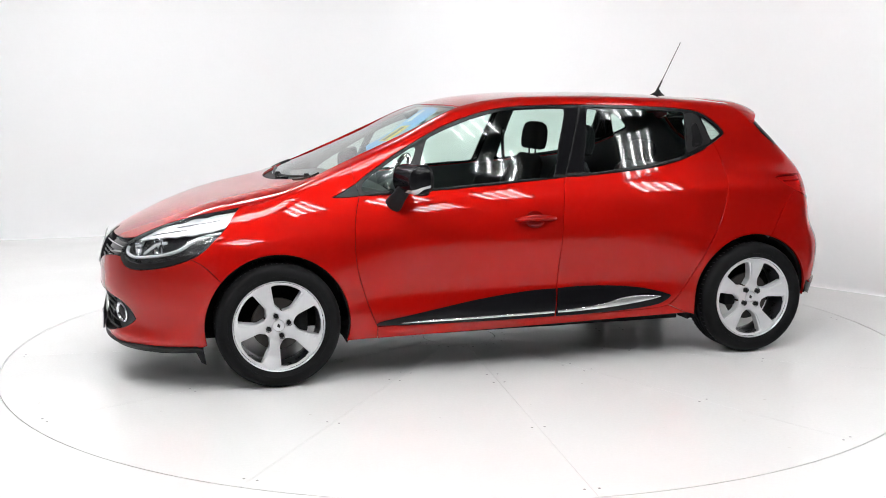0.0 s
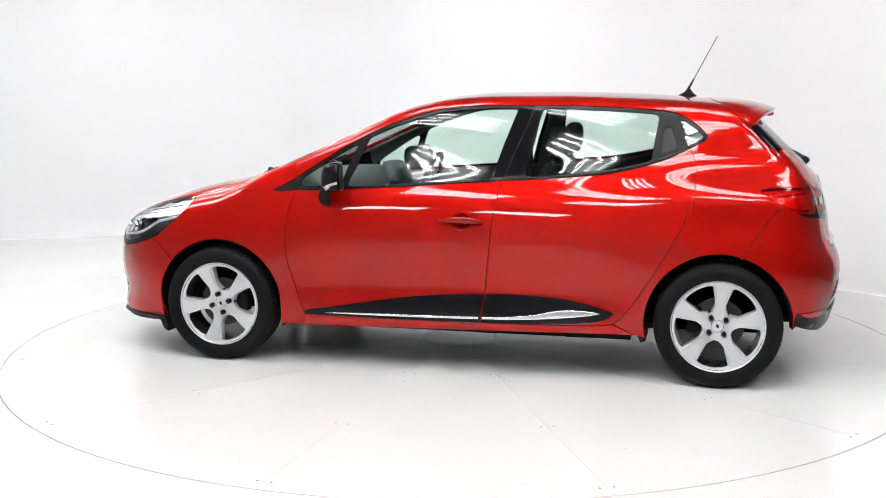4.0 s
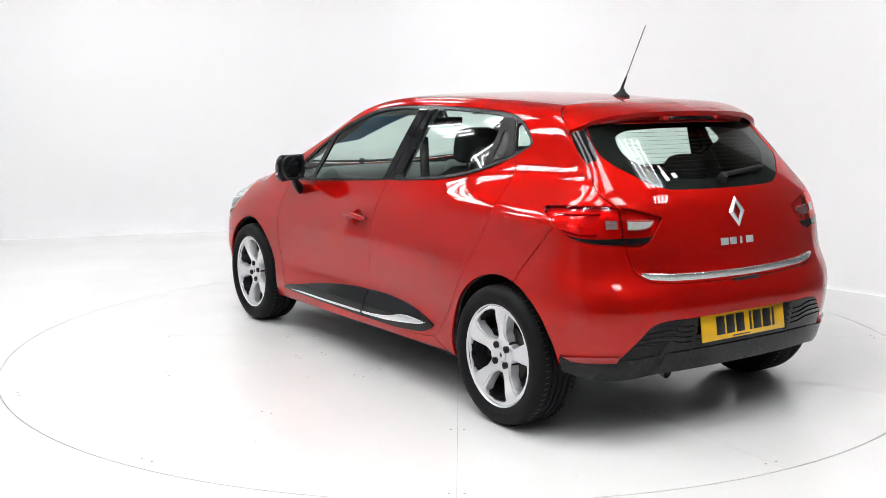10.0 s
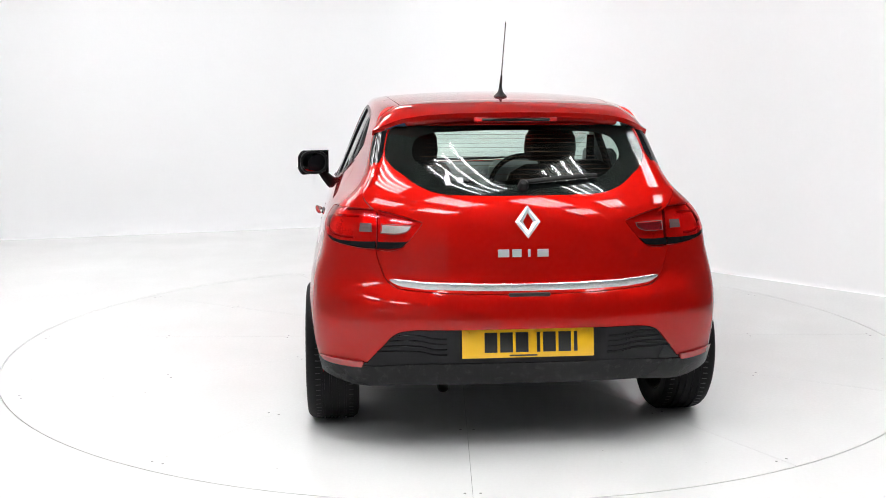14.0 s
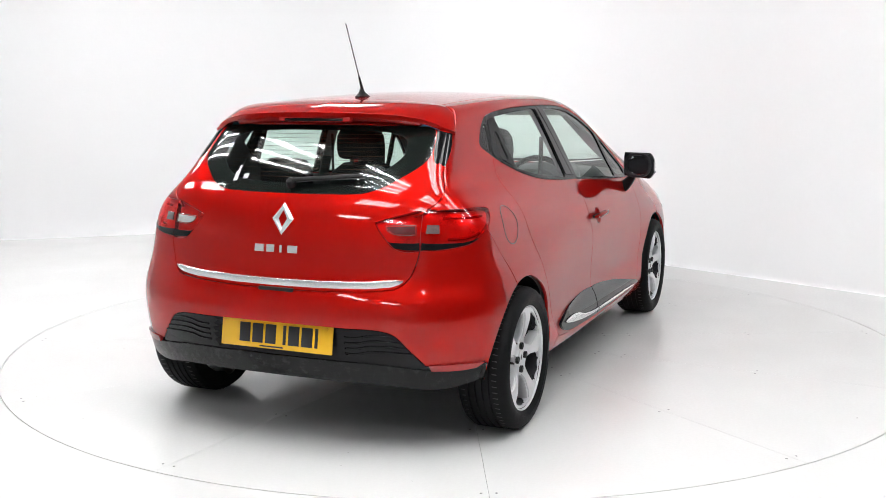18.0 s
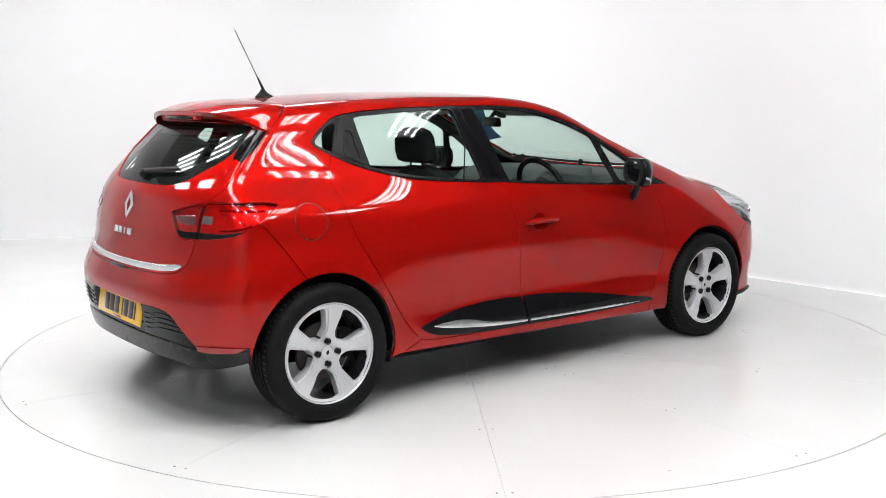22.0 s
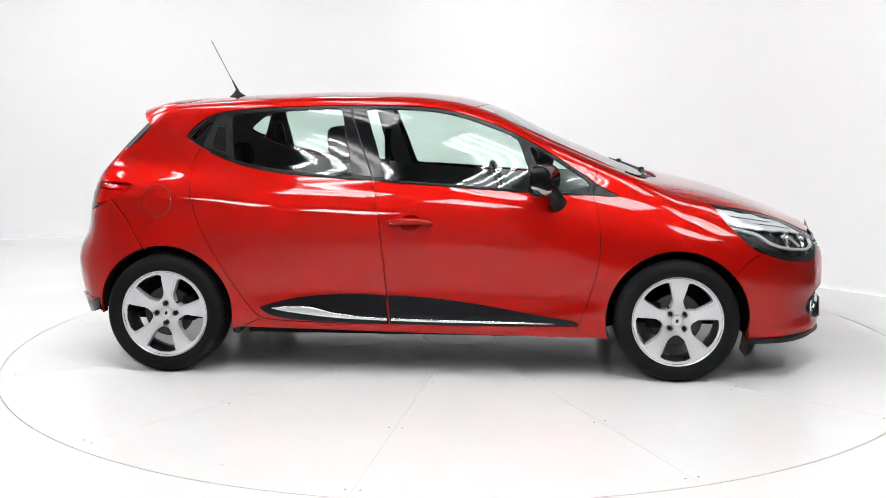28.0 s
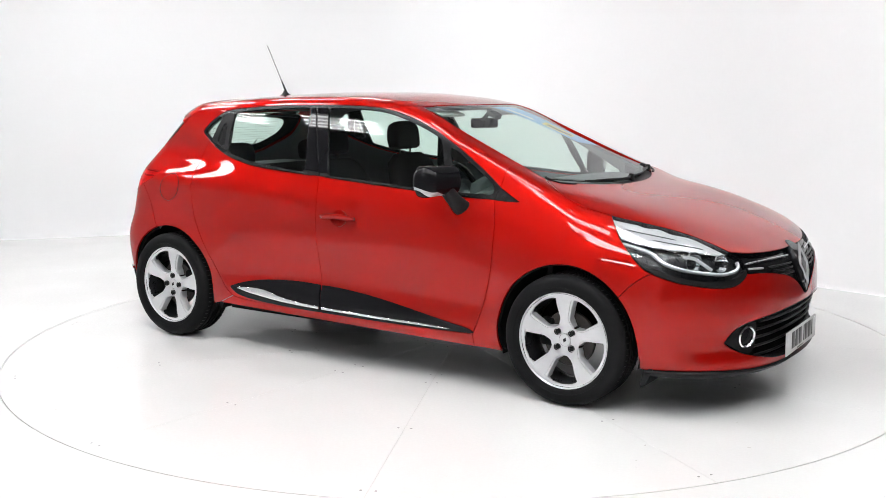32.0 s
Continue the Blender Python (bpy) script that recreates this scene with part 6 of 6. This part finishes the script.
def head_rest(x, y, z, w, h, parent):
    part("head_rest", slab([((x + 0.005, y, z - h), w * 0.80, 0.030, 8), ((x, y, z - h * 0.85), w * 0.95, 0.046, 8), ((x - 0.008, y, z - h * 0.3), w, 0.052, 8), ((x - 0.014, y, z + h * 0.4), w * 0.96, 0.050, 8), ((x - 0.018, y, z + h * 0.8), w * 0.82, 0.042, 8), ((x - 0.020, y, z + h), w * 0.55, 0.022, 8)]), CLOTH, parent)
    for s in (-0.055, 0.055):
        part("head_rest_post", tube([(x + 0.006, y + s, z - h - 0.09), (x + 0.002, y + s, z - h + 0.02)], 0.006, sides=8), STEEL, parent)


def front_seat(y):
    seat = part("front_seat", slab([((0.26, y, 0.40), 0.22, 0.02, 90), ((0.27, y, 0.44), 0.24, 0.05, 85), ((0.10, y, 0.45), 0.25, 0.075, 82), ((-0.15, y, 0.42), 0.25, 0.08, 80), ((-0.26, y, 0.42), 0.24, 0.06, 80)]), CLOTH, CAR, "charcoal cloth front seat")
    part("seat_back", slab([((-0.22, y, 0.42), 0.22, 0.05, 15), ((-0.26, y, 0.52), 0.25, 0.075, 17), ((-0.31, y, 0.70), 0.255, 0.070, 18), ((-0.37, y, 0.88), 0.24, 0.058, 18), ((-0.42, y, 1.00), 0.20, 0.048, 16), ((-0.435, y, 1.045), 0.13, 0.03, 14)]), CLOTH, seat)
    head_rest(-0.455, y, 1.160, 0.135, 0.085, seat)


def rear_bench():
    seat = part("rear_bench", slab([((-0.52, 0, 0.38), 0.60, 0.02, 90), ((-0.53, 0, 0.44), 0.64, 0.06, 85), ((-0.75, 0, 0.46), 0.65, 0.08, 80), ((-0.98, 0, 0.44), 0.64, 0.06, 80)]), CLOTH, CAR, "charcoal cloth rear bench")
    part("seat_back", slab([((-0.98, 0, 0.44), 0.58, 0.05, 15), ((-1.03, 0, 0.55), 0.62, 0.075, 18), ((-1.10, 0, 0.78), 0.62, 0.07, 20), ((-1.16, 0, 0.93), 0.60, 0.055, 20), ((-1.18, 0, 0.975), 0.56, 0.03, 20)]), CLOTH, seat)
    for y in (-0.36, 0.36):
        head_rest(-1.20, y, 1.055, 0.13, 0.065, seat)


def cabin():
    front_seat(0.36)
    front_seat(-0.36)
    rear_bench()
    # dashboard: a rounded roll across the car, screen side falling away
    bm = bmesh.new()
    prof = [(0.60, 0.55), (0.585, 0.70), (0.60, 0.80), (0.64, 0.895), (0.70, 0.945), (0.80, 0.968), (0.95, 0.978), (1.10, 0.968), (1.14, 0.84), (1.0, 0.55)]
    rows = []
    for k in range(25):
        y = -0.70 + 1.40 * k / 24
        hood = 0.045 * math.exp(-((y + 0.36) / 0.16) ** 2)
        rows.append([bm.verts.new((x - 0.10 * (abs(y) / 0.7) ** 2 * (1 if x > 0.8 else 0), y, z + (hood if 0.60 < x < 0.8 and z > 0.78 else 0) - 0.02 * (abs(y) / 0.7) ** 3)) for x, z in prof])
    for a, b in zip(rows, rows[1:]):
        for i in range(len(prof)):
            j = (i + 1) % len(prof)
            bm.faces.new((a[i], a[j], b[j], b[i]))
    bm.faces.new(rows[0])
    bm.faces.new(rows[-1])
    bmesh.ops.recalc_face_normals(bm, faces=bm.faces)
    dash = part("dashboard", bm, TRIM, CAR, "dark grey moulded dashboard")
    part("centre_screen", box(bmesh.new(), (0.03, 0.24, 0.20), turn=pose(0.585, 0, 0.79, 0, -14, 0), bevel=0.01), PIANO, dash, "gloss black centre console panel")
    part("centre_screen_rim", tube([(0.572, 0.125 * math.cos(t), 0.79 + 0.125 * math.sin(t)) for t in (2 * math.pi * k / 32 for k in range(33))], 0.005, sides=6), CHROME, dash)
    for y in (0.62, -0.62):
        part("air_vent", lathe([(0.028, -0.004), (0.036, -0.012), (0.042, -0.006), (0.044, 0.006)], 28, None, Matrix.Translation((0.60, y, 0.80)) @ Matrix.Rotation(radians(90), 4, "Z")), CHROME, dash, "round bright-rimmed air vent")
    part("instrument_hood", slab([((0.62, -0.36, 0.89), 0.18, 0.05, 0), ((0.63, -0.36, 0.965), 0.17, 0.05, 0), ((0.67, -0.36, 1.003), 0.13, 0.035, 0)]), TRIM, dash)
    # steering wheel, on the right
    tilt = pose(0.43, -0.36, 0.880, 0, 68, 0)
    ring = [(0.183 * math.cos(t), 0.183 * math.sin(t), 0) for t in (2 * math.pi * k / 48 for k in range(49))]
    wheel = part("steering_wheel", put(tube(ring, 0.0155, sides=12, caps=False), tilt), SATIN, CAR, "black three-spoke steering wheel on the right")
    part("wheel_boss", put(lathe([(0.0, 0.03), (0.05, 0.028), (0.075, 0.012), (0.08, -0.02)], 28, None, Matrix.Rotation(radians(90), 4, "X")), tilt @ Matrix.Rotation(radians(180), 4, "X") @ Matrix.Translation((0, 0, -0.03))), TRIM, wheel)
    for a in (0, 90, 270):
        c = radians(a)
        part("wheel_spoke", put(tube([(0.05 * math.cos(c), 0.05 * math.sin(c), 0.01), (0.175 * math.cos(c), 0.175 * math.sin(c), 0.0)], [0.026, 0.016], sides=10, flat=0.4), tilt), SATIN, wheel)
    part("steering_column", tube([(0.44, -0.36, 0.875), (0.66, -0.36, 0.76)], 0.045, sides=14), TRIM, wheel)
    # inside mirror and its mount
    mir = part("inside_mirror", box(bmesh.new(), (0.024, 0.21, 0.056), turn=pose(0.355, 0.0, 1.255, 0, -8, -12), bevel=0.012), SATIN, CAR, "black inside mirror below the roof")
    part("mirror_mount", tube([(0.35, 0, 1.28), (0.40, 0, 1.325)], 0.012, sides=8), SATIN, mir)
    part("sensor_box", slab([((0.415, 0, 1.29), 0.03, 0.035, -24), ((0.42, 0, 1.315), 0.035, 0.04, -24)]), DARK, mir)
    for y in (0.35, -0.35):
        part("sun_visor", box(bmesh.new(), (0.14, 0.36, 0.016), turn=pose(0.27, y, 1.322, 0, 18, 0), bevel=0.006), PALE, CAR, "pale folded sun visor")
    part("parcel_shelf", box(bmesh.new(), (0.40, 1.02, 0.02), (-1.42, 0, 0.955), 0.006), TRIM, CAR, "dark parcel shelf behind the rear bench")
    part("centre_console", box(bmesh.new(), (0.75, 0.18, 0.30), (0.20, 0, 0.40), 0.03), TRIM, CAR)
    lever = part("gear_lever", tube([(0.36, 0, 0.52), (0.34, 0, 0.68)], [0.02, 0.012], sides=10), SATIN, CAR)
    part("gear_knob", slab([((0.34, 0, 0.67), 0.02, 0.02, 0), ((0.338, 0, 0.70), 0.026, 0.026, 0), ((0.336, 0, 0.73), 0.018, 0.018, 0)]), SATIN, lever)
    part("cabin_floor", box(bmesh.new(), (2.6, 1.40, 0.03), (-0.25, 0, 0.265)), DARK, CAR, smooth=False)
    part("bulkhead", box(bmesh.new(), (0.03, 1.30, 0.60), (1.12, 0, 0.56)), DARK, CAR, smooth=False)
    for y in (0.62, -0.62):
        s = 1 if y > 0 else -1
        part("seat_belt", tube([(-0.335, s * 0.605, 1.20), (-0.34, s * 0.60, 1.0), (-0.33, s * 0.62, 0.6)], 0.024, sides=8, flat=0.12), SATIN, CAR, "black seat belt on the door pillar")


cabin()


# ---- fittings belong to the door, side or lamp that carries them ----
def middle(ob):
    return sum((v.co for v in ob.data.vertices), Vector()) / len(ob.data.vertices)


def nest():
    parts = list(CAR.children)
    kin = lambda name: [o for o in parts if o.name.split(".")[0] == name]
    hosts = {name: [(middle(o), o) for o in kin(name)] for name in ("front_door", "rear_door", "body_side", "rear_lamp")}
    for name in ("door_window", "quarter_window", "window_frame", "belt_seal", "pillar_cover", "door_card", "door_trim", "trim_strip", "handle_cup", "handle_plate", "handle_pull"):
        for ob in kin(name):
            m = middle(ob)
            kind = "front_door" if m.x > -0.27 else "rear_door" if m.x > -1.10 else "body_side"
            ob.parent = next(o for c, o in hosts[kind] if c.y * m.y > 0)
    for name in ("lamp_foot", "reversing_lamp", "rear_fog_lamp", "indicator_window", "lamp_outline", "lamp_rib"):
        for ob in kin(name):
            m = middle(ob)
            ob.parent = min(hosts["rear_lamp"], key=lambda h: (h[0] - m).length)[1]


nest()


def motions():
    """The deck turns evenly, and the car stands on it."""
    table, car = [], []
    for k in range(33):
        turn = 196.44 - 7.1615 * k
        m = pose(0, 0, 0, 0, 0, turn)
        table.append((k, m))
        car.append((k, m @ pose(-0.1521, -0.0498, 0)))
    walk(TABLE, table)
    walk(CAR, car)


motions()
